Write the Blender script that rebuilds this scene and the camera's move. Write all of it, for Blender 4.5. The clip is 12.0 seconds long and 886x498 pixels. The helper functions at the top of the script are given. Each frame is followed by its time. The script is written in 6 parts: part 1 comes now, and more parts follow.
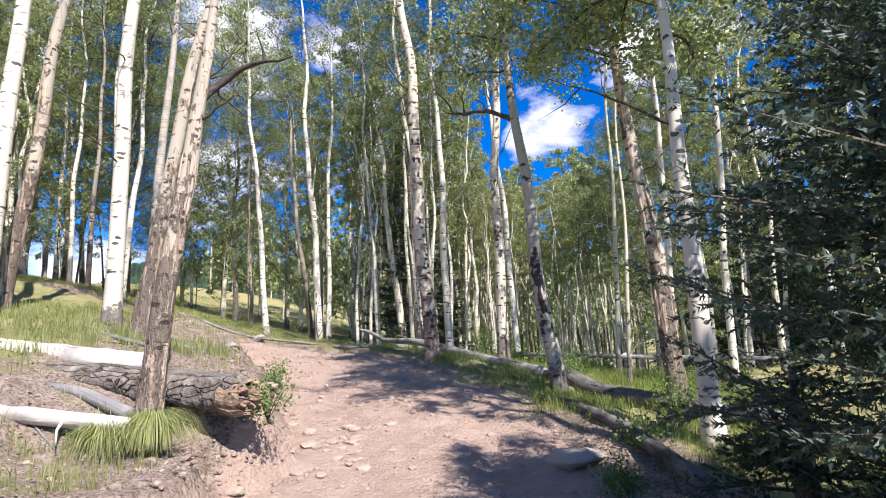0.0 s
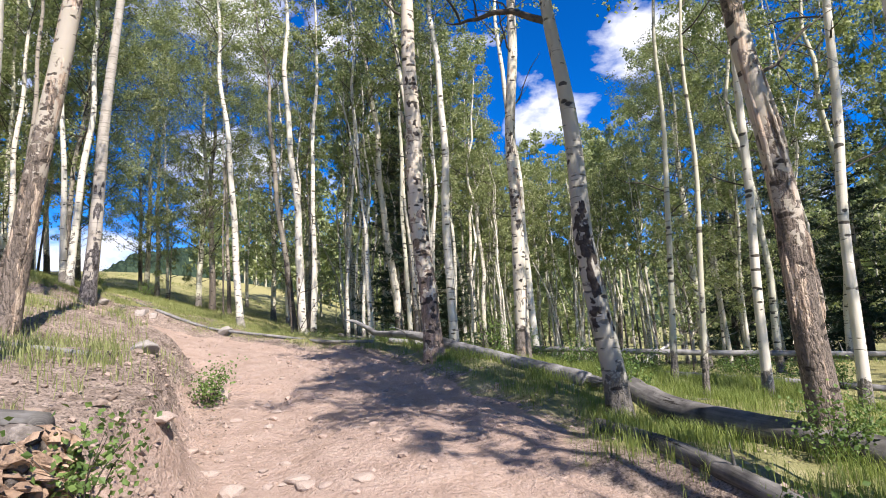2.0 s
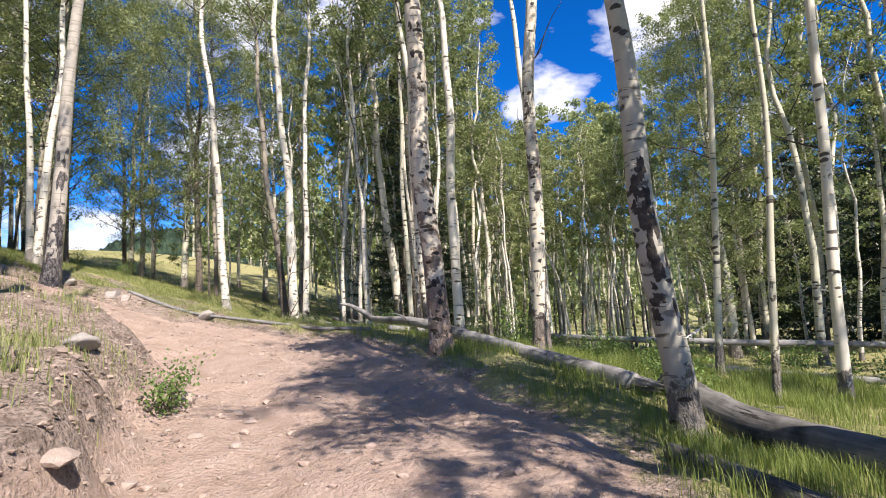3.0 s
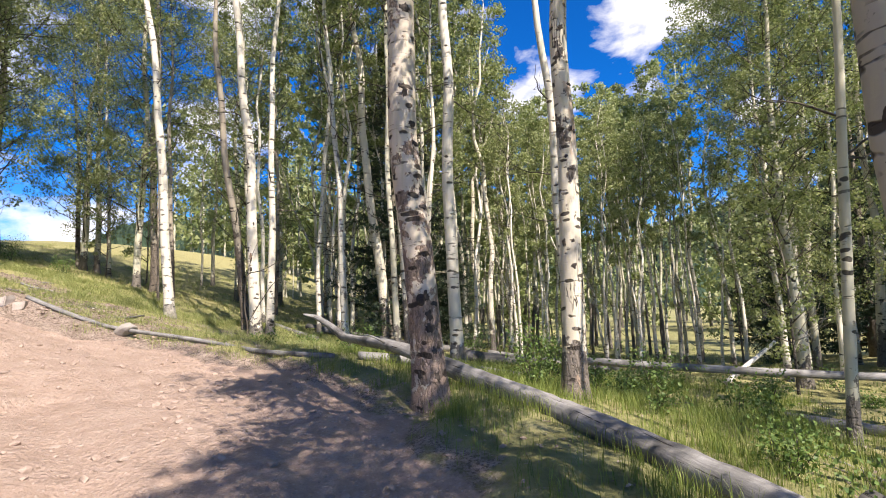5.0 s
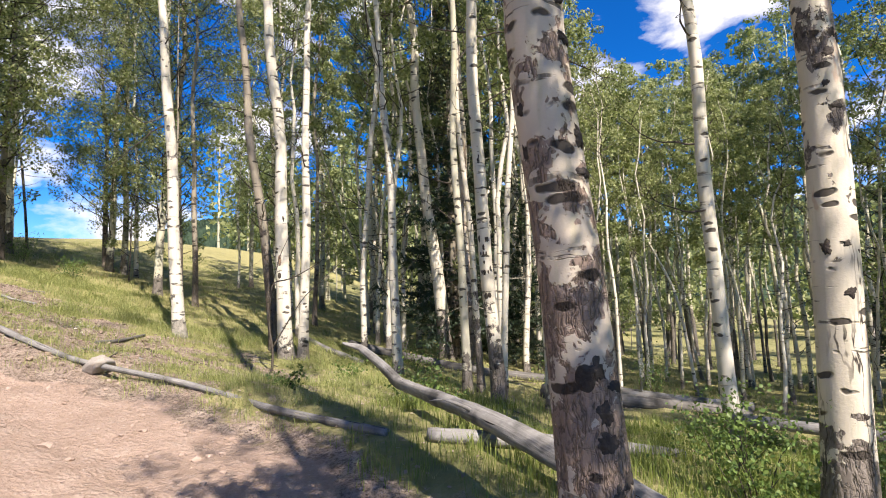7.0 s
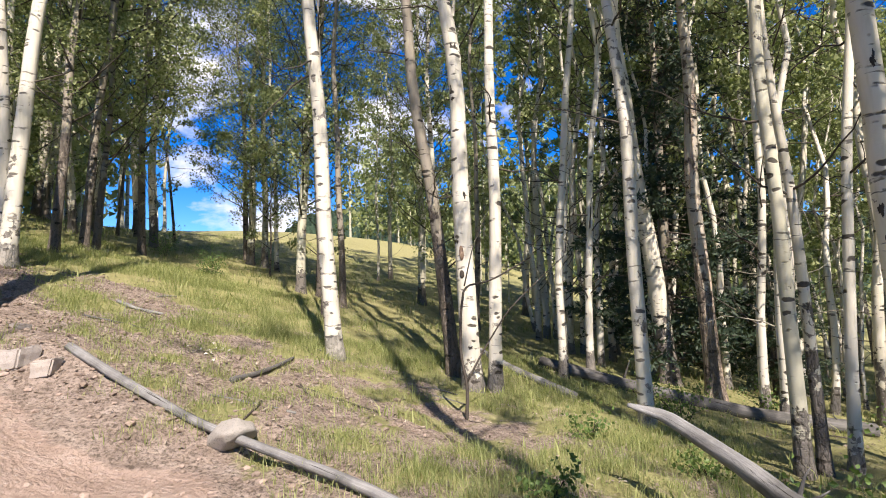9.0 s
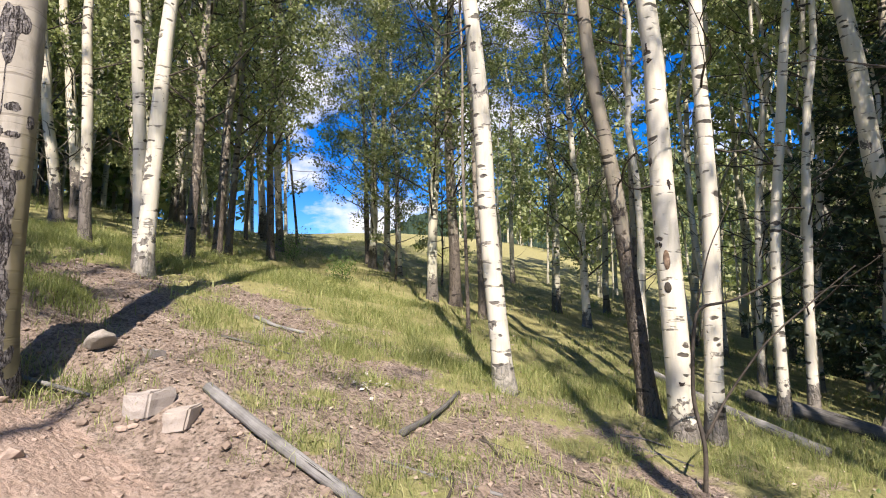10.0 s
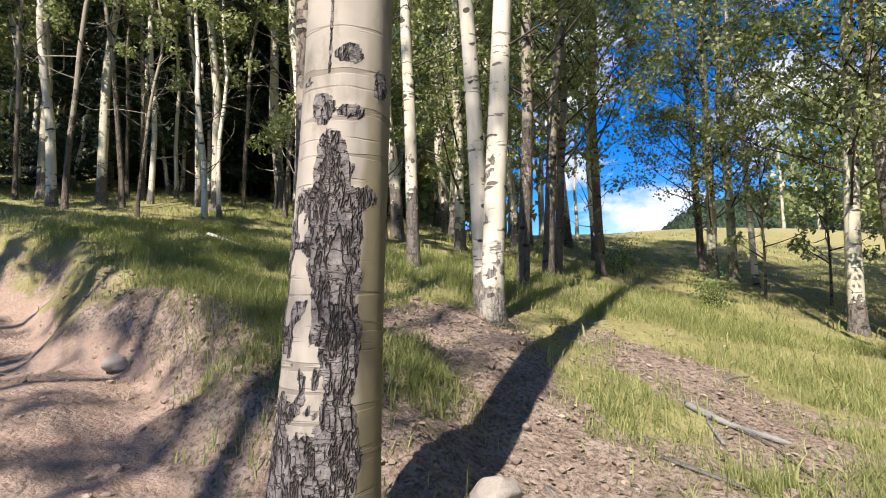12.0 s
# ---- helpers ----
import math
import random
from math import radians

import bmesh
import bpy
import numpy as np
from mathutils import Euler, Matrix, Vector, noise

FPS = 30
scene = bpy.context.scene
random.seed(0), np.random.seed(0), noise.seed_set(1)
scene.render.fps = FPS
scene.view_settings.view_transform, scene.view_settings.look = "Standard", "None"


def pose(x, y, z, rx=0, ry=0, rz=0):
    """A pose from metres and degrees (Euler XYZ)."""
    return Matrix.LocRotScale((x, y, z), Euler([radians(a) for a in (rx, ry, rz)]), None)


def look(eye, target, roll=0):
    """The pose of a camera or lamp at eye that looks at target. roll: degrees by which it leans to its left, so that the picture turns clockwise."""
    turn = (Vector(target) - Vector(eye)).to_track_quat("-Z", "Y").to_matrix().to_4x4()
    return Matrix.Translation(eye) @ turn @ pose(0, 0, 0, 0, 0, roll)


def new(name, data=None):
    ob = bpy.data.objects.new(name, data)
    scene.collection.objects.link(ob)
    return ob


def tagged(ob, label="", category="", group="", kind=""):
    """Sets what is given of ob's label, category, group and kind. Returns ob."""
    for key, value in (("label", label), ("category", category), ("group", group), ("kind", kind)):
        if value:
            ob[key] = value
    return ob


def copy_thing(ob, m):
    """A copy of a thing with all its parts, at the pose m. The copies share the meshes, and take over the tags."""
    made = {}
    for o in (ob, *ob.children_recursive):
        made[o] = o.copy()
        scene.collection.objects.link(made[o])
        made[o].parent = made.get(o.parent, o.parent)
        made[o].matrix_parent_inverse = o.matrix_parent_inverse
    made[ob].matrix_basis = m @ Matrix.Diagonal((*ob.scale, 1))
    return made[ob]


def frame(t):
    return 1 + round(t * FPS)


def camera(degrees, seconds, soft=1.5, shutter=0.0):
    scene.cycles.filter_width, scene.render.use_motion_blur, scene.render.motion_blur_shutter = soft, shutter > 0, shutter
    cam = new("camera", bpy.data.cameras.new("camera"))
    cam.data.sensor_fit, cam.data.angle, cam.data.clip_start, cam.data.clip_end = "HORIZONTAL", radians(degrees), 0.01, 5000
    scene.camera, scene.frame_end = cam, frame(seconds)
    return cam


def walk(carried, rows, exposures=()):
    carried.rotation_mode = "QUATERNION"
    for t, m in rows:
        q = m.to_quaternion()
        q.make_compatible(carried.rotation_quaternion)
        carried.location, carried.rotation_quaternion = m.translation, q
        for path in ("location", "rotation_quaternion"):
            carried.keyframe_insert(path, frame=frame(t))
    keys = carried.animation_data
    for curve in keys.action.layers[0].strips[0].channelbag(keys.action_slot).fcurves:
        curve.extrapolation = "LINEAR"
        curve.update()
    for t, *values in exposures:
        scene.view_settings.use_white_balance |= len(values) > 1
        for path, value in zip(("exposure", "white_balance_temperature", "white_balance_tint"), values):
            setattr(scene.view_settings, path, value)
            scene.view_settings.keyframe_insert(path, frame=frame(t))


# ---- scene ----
cam = camera(77.9, 12.0, soft=1.0)
PATH = [
    (0, (0.000, 0.000, 1.700), (-0.069, 1.971, 2.030), -2.8),
    (0.5, (0.072, 0.705, 1.647), (0.012, 2.678, 1.972), -3.1),
    (1, (0.068, 1.364, 1.695), (0.011, 3.338, 2.012), -3.2),
    (1.5, (-0.034, 2.021, 1.754), (-0.092, 3.996, 2.066), -2.9),
    (2, (-0.156, 2.690, 1.782), (-0.231, 4.667, 2.074), -3.0),
    (2.5, (-0.318, 3.286, 1.808), (-0.389, 5.264, 2.098), -2.6),
    (3, (-0.381, 3.996, 1.884), (-0.450, 5.982, 2.108), -2.7),
    (3.5, (-0.467, 4.623, 2.027), (-0.530, 6.609, 2.255), -2.5),
    (3.7, (-0.444, 4.891, 2.006), (-0.507, 6.879, 2.216), -2.5),
    (5.3, (-0.426, 7.141, 2.311), (-0.483, 9.130, 2.515), -1.9),
    (5.5, (-0.490, 7.432, 2.361), (-0.551, 9.420, 2.569), -1.7),
    (6, (-0.651, 8.101, 2.429), (-0.756, 10.088, 2.633), -1.5),
    (6.5, (-0.828, 8.832, 2.500), (-0.994, 10.816, 2.698), -1.6),
    (6.7, (-0.925, 9.108, 2.562), (-1.114, 11.089, 2.761), -1.6),
    (8.3, (-2.390, 11.374, 2.783), (-2.821, 13.319, 2.960), -1.6),
    (8.5, (-2.555, 11.694, 2.891), (-3.053, 13.625, 3.046), -1.8),
    (9, (-3.156, 12.226, 2.977), (-3.789, 14.116, 3.137), -1.5),
    (9.5, (-3.784, 12.782, 3.083), (-4.562, 14.618, 3.243), -1.5),
    (10, (-4.504, 13.200, 3.184), (-5.472, 14.943, 3.351), -1.1),
    (10.5, (-5.198, 13.634, 3.287), (-6.339, 15.267, 3.467), -1.0),
    (11, (-5.855, 13.960, 3.443), (-7.222, 15.411, 3.609), -1.2),
    (11.5, (-6.472, 14.105, 3.575), (-8.009, 15.373, 3.749), -1.3),
    (12, (-7.094, 14.220, 3.701), (-8.762, 15.309, 3.879), -1.2),
]
walk(cam, [(t, look(eye, target, roll)) for t, eye, target, roll in PATH], exposures=[(0, 1.06, 6300, 17), (2.5, 1.02, 6500, 16), (3.5, 1.06, 6700, 16), (5.5, 1.1, 6900, 16), (6.6, 1.1, 6950, 16), (9.0, 0.98, 6750, 16), (12, 0.97, 6800, 15)])

# ---------------------------------------------------------------- sky, sun
SUN_AZ = Vector((0.57, -0.82, 0)).normalized()
SUN_EL = radians(47)
SUN_DIR = Vector((SUN_AZ.x * math.cos(SUN_EL), SUN_AZ.y * math.cos(SUN_EL), math.sin(SUN_EL)))

world = bpy.data.worlds.new("sky")
scene.world = world
world.use_nodes = True
wt = world.node_tree
wt.nodes.clear()


def wnode(kind, **props):
    n = wt.nodes.new(kind)
    for k, v in props.items():
        n.inputs[k].default_value = v
    return n


sky = wt.nodes.new("ShaderNodeTexSky")
sky.sky_type = "NISHITA"
sky.sun_disc = False
sky.sun_elevation = SUN_EL
sky.sun_rotation = math.atan2(SUN_AZ.x, SUN_AZ.y)
sky.altitude = 2700
sky.air_density = 1.0
sky.dust_density = 0.3
sky.ozone_density = 3.0
deep = wt.nodes.new("ShaderNodeHueSaturation")
deep.inputs["Hue"].default_value = 0.512
deep.inputs["Saturation"].default_value = 1.45
deep.inputs["Value"].default_value = 1.05
bg_sky = wnode("ShaderNodeBackground", Strength=0.105)
wt.links.new(sky.outputs[0], deep.inputs["Color"])
wt.links.new(deep.outputs[0], bg_sky.inputs[0])
# fair-weather clouds
tc = wt.nodes.new("ShaderNodeTexCoord")
div = wt.nodes.new("ShaderNodeMapping")
div.inputs["Scale"].default_value = (1.0, 1.0, 1.9)
div.inputs["Location"].default_value = (0.62, 0.05, 0.1)
wt.links.new(tc.outputs["Generated"], div.inputs[0])
cl = wnode("ShaderNodeTexNoise", Scale=6.5, Detail=9.0, Roughness=0.55, Distortion=0.2)
wt.links.new(div.outputs[0], cl.inputs["Vector"])
ramp = wt.nodes.new("ShaderNodeValToRGB")
ramp.color_ramp.elements[0].position = 0.565
ramp.color_ramp.elements[1].position = 0.72
# the larger clouds: direction and breadth
CLOUDS = [
    (0.176, 0.908, 0.375, 0.085), (0.285, 0.845, 0.46, 0.125), (0.39, 0.82, 0.435, 0.075), (0.465, 0.833, 0.295, 0.045),
    (-0.60, 0.78, 0.15, 0.13), (-0.44, 0.865, 0.245, 0.085), (-0.38, 0.78, 0.50, 0.12), (-0.625, 0.67, 0.40, 0.12),
    (-0.365, 0.82, 0.44, 0.08), (-0.405, 0.868, 0.285, 0.11), (-0.18, 0.85, 0.495, 0.07), (0.72, 0.60, 0.35, 0.14),
    (-0.85, 0.3, 0.4, 0.2), (0.5, -0.7, 0.3, 0.2), (-0.5, -0.75, 0.35, 0.22),
]
flat = wt.nodes.new("ShaderNodeMapping")
flat.inputs["Scale"].default_value = (1.0, 1.0, 1.45)
wt.links.new(tc.outputs["Generated"], flat.inputs[0])
heap = None
for cx, cy, cz, wide in CLOUDS:
    away = wt.nodes.new("ShaderNodeVectorMath")
    away.operation = "DISTANCE"
    away.inputs[1].default_value = (cx, cy, cz * 1.45)
    wt.links.new(flat.outputs[0], away.inputs[0])
    lump = wt.nodes.new("ShaderNodeMapRange")
    lump.inputs["From Min"].default_value = wide * 0.35
    lump.inputs["From Max"].default_value = wide * 1.15
    lump.inputs["To Min"].default_value = 0.19
    lump.inputs["To Max"].default_value = 0.0
    wt.links.new(away.outputs["Value"], lump.inputs[0])
    if heap is None:
        heap = lump.outputs[0]
        continue
    most = wt.nodes.new("ShaderNodeMath")
    most.operation = "MAXIMUM"
    wt.links.new(heap, most.inputs[0])
    wt.links.new(lump.outputs[0], most.inputs[1])
    heap = most.outputs[0]
addc = wt.nodes.new("ShaderNodeMath")
wt.links.new(cl.outputs[0], addc.inputs[0])
wt.links.new(heap, addc.inputs[1])
wt.links.new(addc.outputs[0], ramp.inputs[0])
bg_cl = wnode("ShaderNodeBackground", Color=(0.95, 0.97, 1.0, 1), Strength=0.66)
wmix = wt.nodes.new("ShaderNodeMixShader")
wout = wt.nodes.new("ShaderNodeOutputWorld")
wt.links.new(ramp.outputs[0], wmix.inputs[0])
wt.links.new(bg_sky.outputs[0], wmix.inputs[1])
wt.links.new(bg_cl.outputs[0], wmix.inputs[2])
wt.links.new(wmix.outputs[0], wout.inputs[0])

sun_data = bpy.data.lights.new("sun", "SUN")
sun_data.energy = 5.0
sun_data.angle = radians(0.5)
sun_data.color = (1.0, 0.93, 0.82)
sun = new("sun", sun_data)
sun.rotation_mode = "QUATERNION"
sun.rotation_quaternion = SUN_DIR.to_track_quat("Z", "Y")


# ---------------------------------------------------------------- materials
class Mat:
    """A node material, built link by link."""

    def __init__(self, name):
        self.m = bpy.data.materials.new(name)
        self.m.use_nodes = True
        self.t = self.m.node_tree
        self.bsdf = self.t.nodes["Principled BSDF"]

    def n(self, kind, op="", **ins):
        node = self.t.nodes.new("ShaderNode" + kind)
        if op:
            node.operation = op
        for k, v in ins.items():
            s = node.inputs[int(k[1:])] if k[0] == "i" and k[1:].isdigit() else node.inputs[k]
            if isinstance(v, bpy.types.NodeSocket):
                self.t.links.new(v, s)
            else:
                s.default_value = v
        return node

    def coord(self, which="Object", scale=(1, 1, 1)):
        c = self.n("TexCoord").outputs[which]
        return self.n("Mapping", Vector=c, Scale=scale).outputs[0]

    def noise(self, vec, scale, detail=4.0, rough=0.55, dist=0.0):
        return self.n("TexNoise", Vector=vec, Scale=scale, Detail=detail, Roughness=rough, Distortion=dist).outputs[0]

    def voronoi(self, vec, scale, out="Distance", rand=1.0):
        return self.n("TexVoronoi", Vector=vec, Scale=scale, Randomness=rand).outputs[out]

    def ramp(self, fac, *stops):
        r = self.n("ValToRGB", Fac=fac)
        el = r.color_ramp.elements
        while len(el) < len(stops):
            el.new(0.5)
        for e, (p, c) in zip(el, stops):
            e.position = p
            e.color = (*c, 1) if isinstance(c, tuple) else (c, c, c, 1)
        return r.outputs[0]

    def mix(self, fac, a, b):
        r = self.t.nodes.new("ShaderNodeMix")
        r.data_type = "RGBA"
        for i, v in ((0, fac), (6, a), (7, b)):
            if isinstance(v, bpy.types.NodeSocket):
                self.t.links.new(v, r.inputs[i])
            else:
                r.inputs[i].default_value = (*v, 1) if isinstance(v, tuple) else v
        return r.outputs[2]

    def math(self, op, a, b=0.0):
        return self.n("Math", op, i0=a, i1=b).outputs[0]

    def bump(self, height, strength=0.5, dist=0.02):
        b = self.n("Bump", Height=height, Strength=strength, Distance=dist)
        self.t.links.new(b.outputs[0], self.bsdf.inputs["Normal"])

    def done(self, colour, rough=0.9, spec=0.2):
        for k, v in (("Base Color", colour), ("Roughness", rough), ("Specular IOR Level", spec)):
            s = self.bsdf.inputs[k]
            if isinstance(v, bpy.types.NodeSocket):
                self.t.links.new(v, s)
            else:
                s.default_value = (*v, 1) if isinstance(v, tuple) else v
        return self.m


def bark(name, white, scar, dark_to, rough_amount, peel=None, patchy=0.0, foot_tone=(0.13, 0.115, 0.105), eye_scale=1.0, few=0.62, crack=1.0, spread=2.4, split=False):
    """Aspen bark: pale skin, broken rings, black eye marks and patches, rough dark plates towards the foot."""
    k = Mat(name)
    c = k.coord()
    rnd = k.n("ObjectInfo").outputs["Random"]
    shift = k.n("CombineXYZ", i0=k.math("MULTIPLY", rnd, 37.0), i1=k.math("MULTIPLY", rnd, 11.0), i2=k.math("MULTIPLY", rnd, 53.0)).outputs[0]
    c2 = k.n("VectorMath", "ADD", i0=c, i1=shift).outputs[0]

    def stretched(x, z, warp=0.0, ws=7.0):
        m = k.n("Mapping", Vector=c2, Scale=(x, x, z)).outputs[0]
        if not warp:
            return m
        w = k.n("VectorMath", "SCALE", i0=k.n("TexNoise", Vector=c2, Scale=ws).outputs[1], Scale=warp).outputs[0]
        return k.n("VectorMath", "ADD", i0=m, i1=w).outputs[0]

    base = k.mix(k.noise(c2, 2.2, 5), white, tuple(v * 0.7 for v in white))
    base = k.mix(k.ramp(k.noise(stretched(9, 1.2), 2.0, 4), (0.5, 0.0), (0.75, 0.6)), base, (0.40, 0.38, 0.27))
    # thin broken rings
    ring = k.ramp(k.noise(stretched(1.4, 19.0, 1.1, 4.0), 1.0, 3), (0.60, 0.0), (0.63, 1.0))
    gate = k.ramp(k.noise(stretched(6, 5), 1.3, 3), (0.46, 0.0), (0.56, 1.0))
    ring = k.math("MULTIPLY", ring, gate)
    base = k.mix(k.math("MULTIPLY", ring, 0.75), base, scar)
    # eyes where limbs have dropped, only some of the cells
    ev = stretched(4.0 * eye_scale, 11.0 * eye_scale, 0.8)
    vo = k.n("TexVoronoi", Vector=ev, Scale=1.0)
    some = k.ramp(k.n("SeparateColor", Color=vo.outputs["Color"]).outputs[0], (few, 0.0), (few + 0.02, 1.0))
    eyes = k.math("MULTIPLY", k.ramp(vo.outputs["Distance"], (0.24, 1.0), (0.31, 0.0)), some)
    # black torn patches at any height
    pz = k.noise(stretched(3.4, 2.2, 0.5, 11.0), 1.4, 6, 0.62)
    torn = k.ramp(pz, (0.67 - 0.12 * patchy, 0.0), (0.685 - 0.12 * patchy, 1.0))
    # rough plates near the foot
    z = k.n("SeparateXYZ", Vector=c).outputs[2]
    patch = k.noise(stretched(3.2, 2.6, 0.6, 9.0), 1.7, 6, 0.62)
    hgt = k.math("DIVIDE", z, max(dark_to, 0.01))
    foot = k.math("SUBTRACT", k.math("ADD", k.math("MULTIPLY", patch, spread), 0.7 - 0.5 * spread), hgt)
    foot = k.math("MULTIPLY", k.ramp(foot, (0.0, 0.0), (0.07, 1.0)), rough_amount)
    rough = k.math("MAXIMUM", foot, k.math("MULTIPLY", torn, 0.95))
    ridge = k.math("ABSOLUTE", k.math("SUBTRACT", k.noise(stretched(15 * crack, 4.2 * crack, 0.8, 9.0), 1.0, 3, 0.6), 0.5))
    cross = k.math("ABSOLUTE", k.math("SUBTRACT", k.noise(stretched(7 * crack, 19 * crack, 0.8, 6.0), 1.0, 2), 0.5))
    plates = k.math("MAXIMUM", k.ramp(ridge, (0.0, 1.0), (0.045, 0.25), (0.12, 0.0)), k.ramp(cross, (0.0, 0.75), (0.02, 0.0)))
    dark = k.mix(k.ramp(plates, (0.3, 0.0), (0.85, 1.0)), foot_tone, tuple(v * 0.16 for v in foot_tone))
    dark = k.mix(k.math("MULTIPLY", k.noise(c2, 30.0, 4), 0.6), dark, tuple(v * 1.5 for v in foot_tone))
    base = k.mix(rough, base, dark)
    base = k.mix(k.math("MULTIPLY", eyes, 0.93), base, scar)
    if split:
        line = k.math("ABSOLUTE", k.math("SUBTRACT", k.noise(stretched(4.2, 0.5, 0.25, 5.0), 1.0, 4, 0.6), 0.5))
        line = k.math("MULTIPLY", k.ramp(line, (0.006, 1.0), (0.014, 0.0)), k.ramp(k.noise(stretched(1.5, 0.9), 1.0, 2), (0.48, 0.0), (0.54, 1.0)))
        pink = k.ramp(k.noise(stretched(4.5, 0.8, 0.3), 1.2, 4), (0.60, 0.0), (0.63, 0.8))
        base = k.mix(pink, base, (0.50, 0.37, 0.28))
        base = k.mix(line, base, scar)
    if peel:
        wood = k.mix(k.ramp(k.noise(stretched(22, 1.0), 2.0, 5), (0.38, 0.0), (0.62, 1.0)), peel, (0.27, 0.20, 0.15))
        strip = k.ramp(k.noise(stretched(8.0, 0.9, 0.5), 1.7, 5), (0.54, 0.0), (0.57, 1.0))
        base = k.mix(strip, base, wood)
    hgt2 = k.math("SUBTRACT", k.math("MULTIPLY", k.noise(c2, 60.0, 3), 0.16), k.math("ADD", k.math("ADD", eyes, ring), k.math("MULTIPLY", rough, k.math("MULTIPLY", plates, 2.4))))
    k.bump(hgt2, 0.6, 0.02)
    return k.done(base, 0.75, 0.25)


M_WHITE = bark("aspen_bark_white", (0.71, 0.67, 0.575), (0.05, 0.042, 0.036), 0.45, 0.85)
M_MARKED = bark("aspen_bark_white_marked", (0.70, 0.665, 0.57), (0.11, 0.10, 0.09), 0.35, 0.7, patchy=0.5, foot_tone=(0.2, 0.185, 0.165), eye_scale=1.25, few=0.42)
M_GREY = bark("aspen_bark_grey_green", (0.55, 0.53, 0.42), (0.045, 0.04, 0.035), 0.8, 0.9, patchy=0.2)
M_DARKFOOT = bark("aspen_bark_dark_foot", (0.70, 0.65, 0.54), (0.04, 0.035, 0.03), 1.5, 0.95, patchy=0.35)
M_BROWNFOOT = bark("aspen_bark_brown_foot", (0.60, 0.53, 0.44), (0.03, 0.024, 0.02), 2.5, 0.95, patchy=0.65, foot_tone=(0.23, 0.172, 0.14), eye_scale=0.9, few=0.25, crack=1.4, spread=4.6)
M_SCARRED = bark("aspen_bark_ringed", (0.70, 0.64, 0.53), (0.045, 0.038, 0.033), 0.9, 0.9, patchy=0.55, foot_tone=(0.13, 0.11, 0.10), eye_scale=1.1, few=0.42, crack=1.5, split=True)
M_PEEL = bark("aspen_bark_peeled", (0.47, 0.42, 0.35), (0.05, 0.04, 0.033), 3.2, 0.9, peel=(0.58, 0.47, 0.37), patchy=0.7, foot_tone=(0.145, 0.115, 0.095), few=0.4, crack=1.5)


def plated_bark():
    """Old aspen foot: the attribute plate says where black cracked bark grows, moss where it is green-grey."""
    k = Mat("aspen_bark_black_plates")
    c = k.coord()
    at = k.n("Attribute")
    at.attribute_name = "plate"
    ms = k.n("Attribute")
    ms.attribute_name = "moss"
    white = k.mix(k.noise(c, 5.0, 6, 0.6), (0.47, 0.435, 0.38), (0.27, 0.25, 0.22))
    ring = k.ramp(k.noise(k.n("Mapping", Vector=c, Scale=(2.2, 2.2, 34.0)).outputs[0], 1.0, 3), (0.57, 0.0), (0.62, 0.6))
    white = k.mix(k.ramp(k.noise(k.n("Mapping", Vector=c, Scale=(5.0, 5.0, 2.0)).outputs[0], 1.6, 6, 0.65), (0.52, 0.0), (0.66, 0.7)), white, (0.20, 0.185, 0.15))
    white = k.mix(ring, white, (0.17, 0.15, 0.125))
    white = k.mix(k.math("MULTIPLY", ms.outputs["Fac"], 0.85), white, k.mix(k.noise(c, 11.0, 5), (0.11, 0.10, 0.05), (0.22, 0.195, 0.11)))
    jag = k.math("MULTIPLY", k.math("SUBTRACT", k.noise(k.n("Mapping", Vector=c, Scale=(16, 16, 40)).outputs[0], 1.0, 6, 0.7), 0.5), 1.3)
    m = k.ramp(k.math("ADD", at.outputs["Fac"], jag), (0.44, 0.0), (0.58, 1.0))
    wv = k.n("VectorMath", "SCALE", i0=k.n("TexNoise", Vector=c, Scale=11.0, Detail=3.0).outputs[1], Scale=0.7).outputs[0]
    up = k.n("VectorMath", "ADD", i0=k.n("Mapping", Vector=c, Scale=(27, 27, 8)).outputs[0], i1=wv).outputs[0]
    lev = k.n("VectorMath", "ADD", i0=k.n("Mapping", Vector=c, Scale=(9, 9, 30)).outputs[0], i1=wv).outputs[0]
    r1 = k.math("ABSOLUTE", k.math("SUBTRACT", k.noise(up, 1.0, 3, 0.6), 0.5))
    r2 = k.math("ABSOLUTE", k.math("SUBTRACT", k.noise(lev, 1.0, 3, 0.6), 0.5))
    crack = k.math("MAXIMUM", k.ramp(r1, (0.0, 1.0), (0.02, 0.75), (0.065, 0.0)), k.ramp(r2, (0.0, 0.7), (0.022, 0.0)))
    tone = k.ramp(k.noise(c, 24.0, 6, 0.7), (0.3, (0.11, 0.10, 0.10)), (0.5, (0.18, 0.167, 0.166)), (0.72, (0.29, 0.275, 0.27)))
    dark = k.mix(crack, tone, (0.032, 0.028, 0.027))
    col = k.mix(m, white, dark)
    k.bump(k.math("SUBTRACT", k.math("MULTIPLY", m, k.math("SUBTRACT", k.noise(c, 40.0, 5), k.math("MULTIPLY", crack, 1.6))), k.math("MULTIPLY", ring, 0.2)), 0.8, 0.014)
    return k.done(col, 0.85, 0.2)


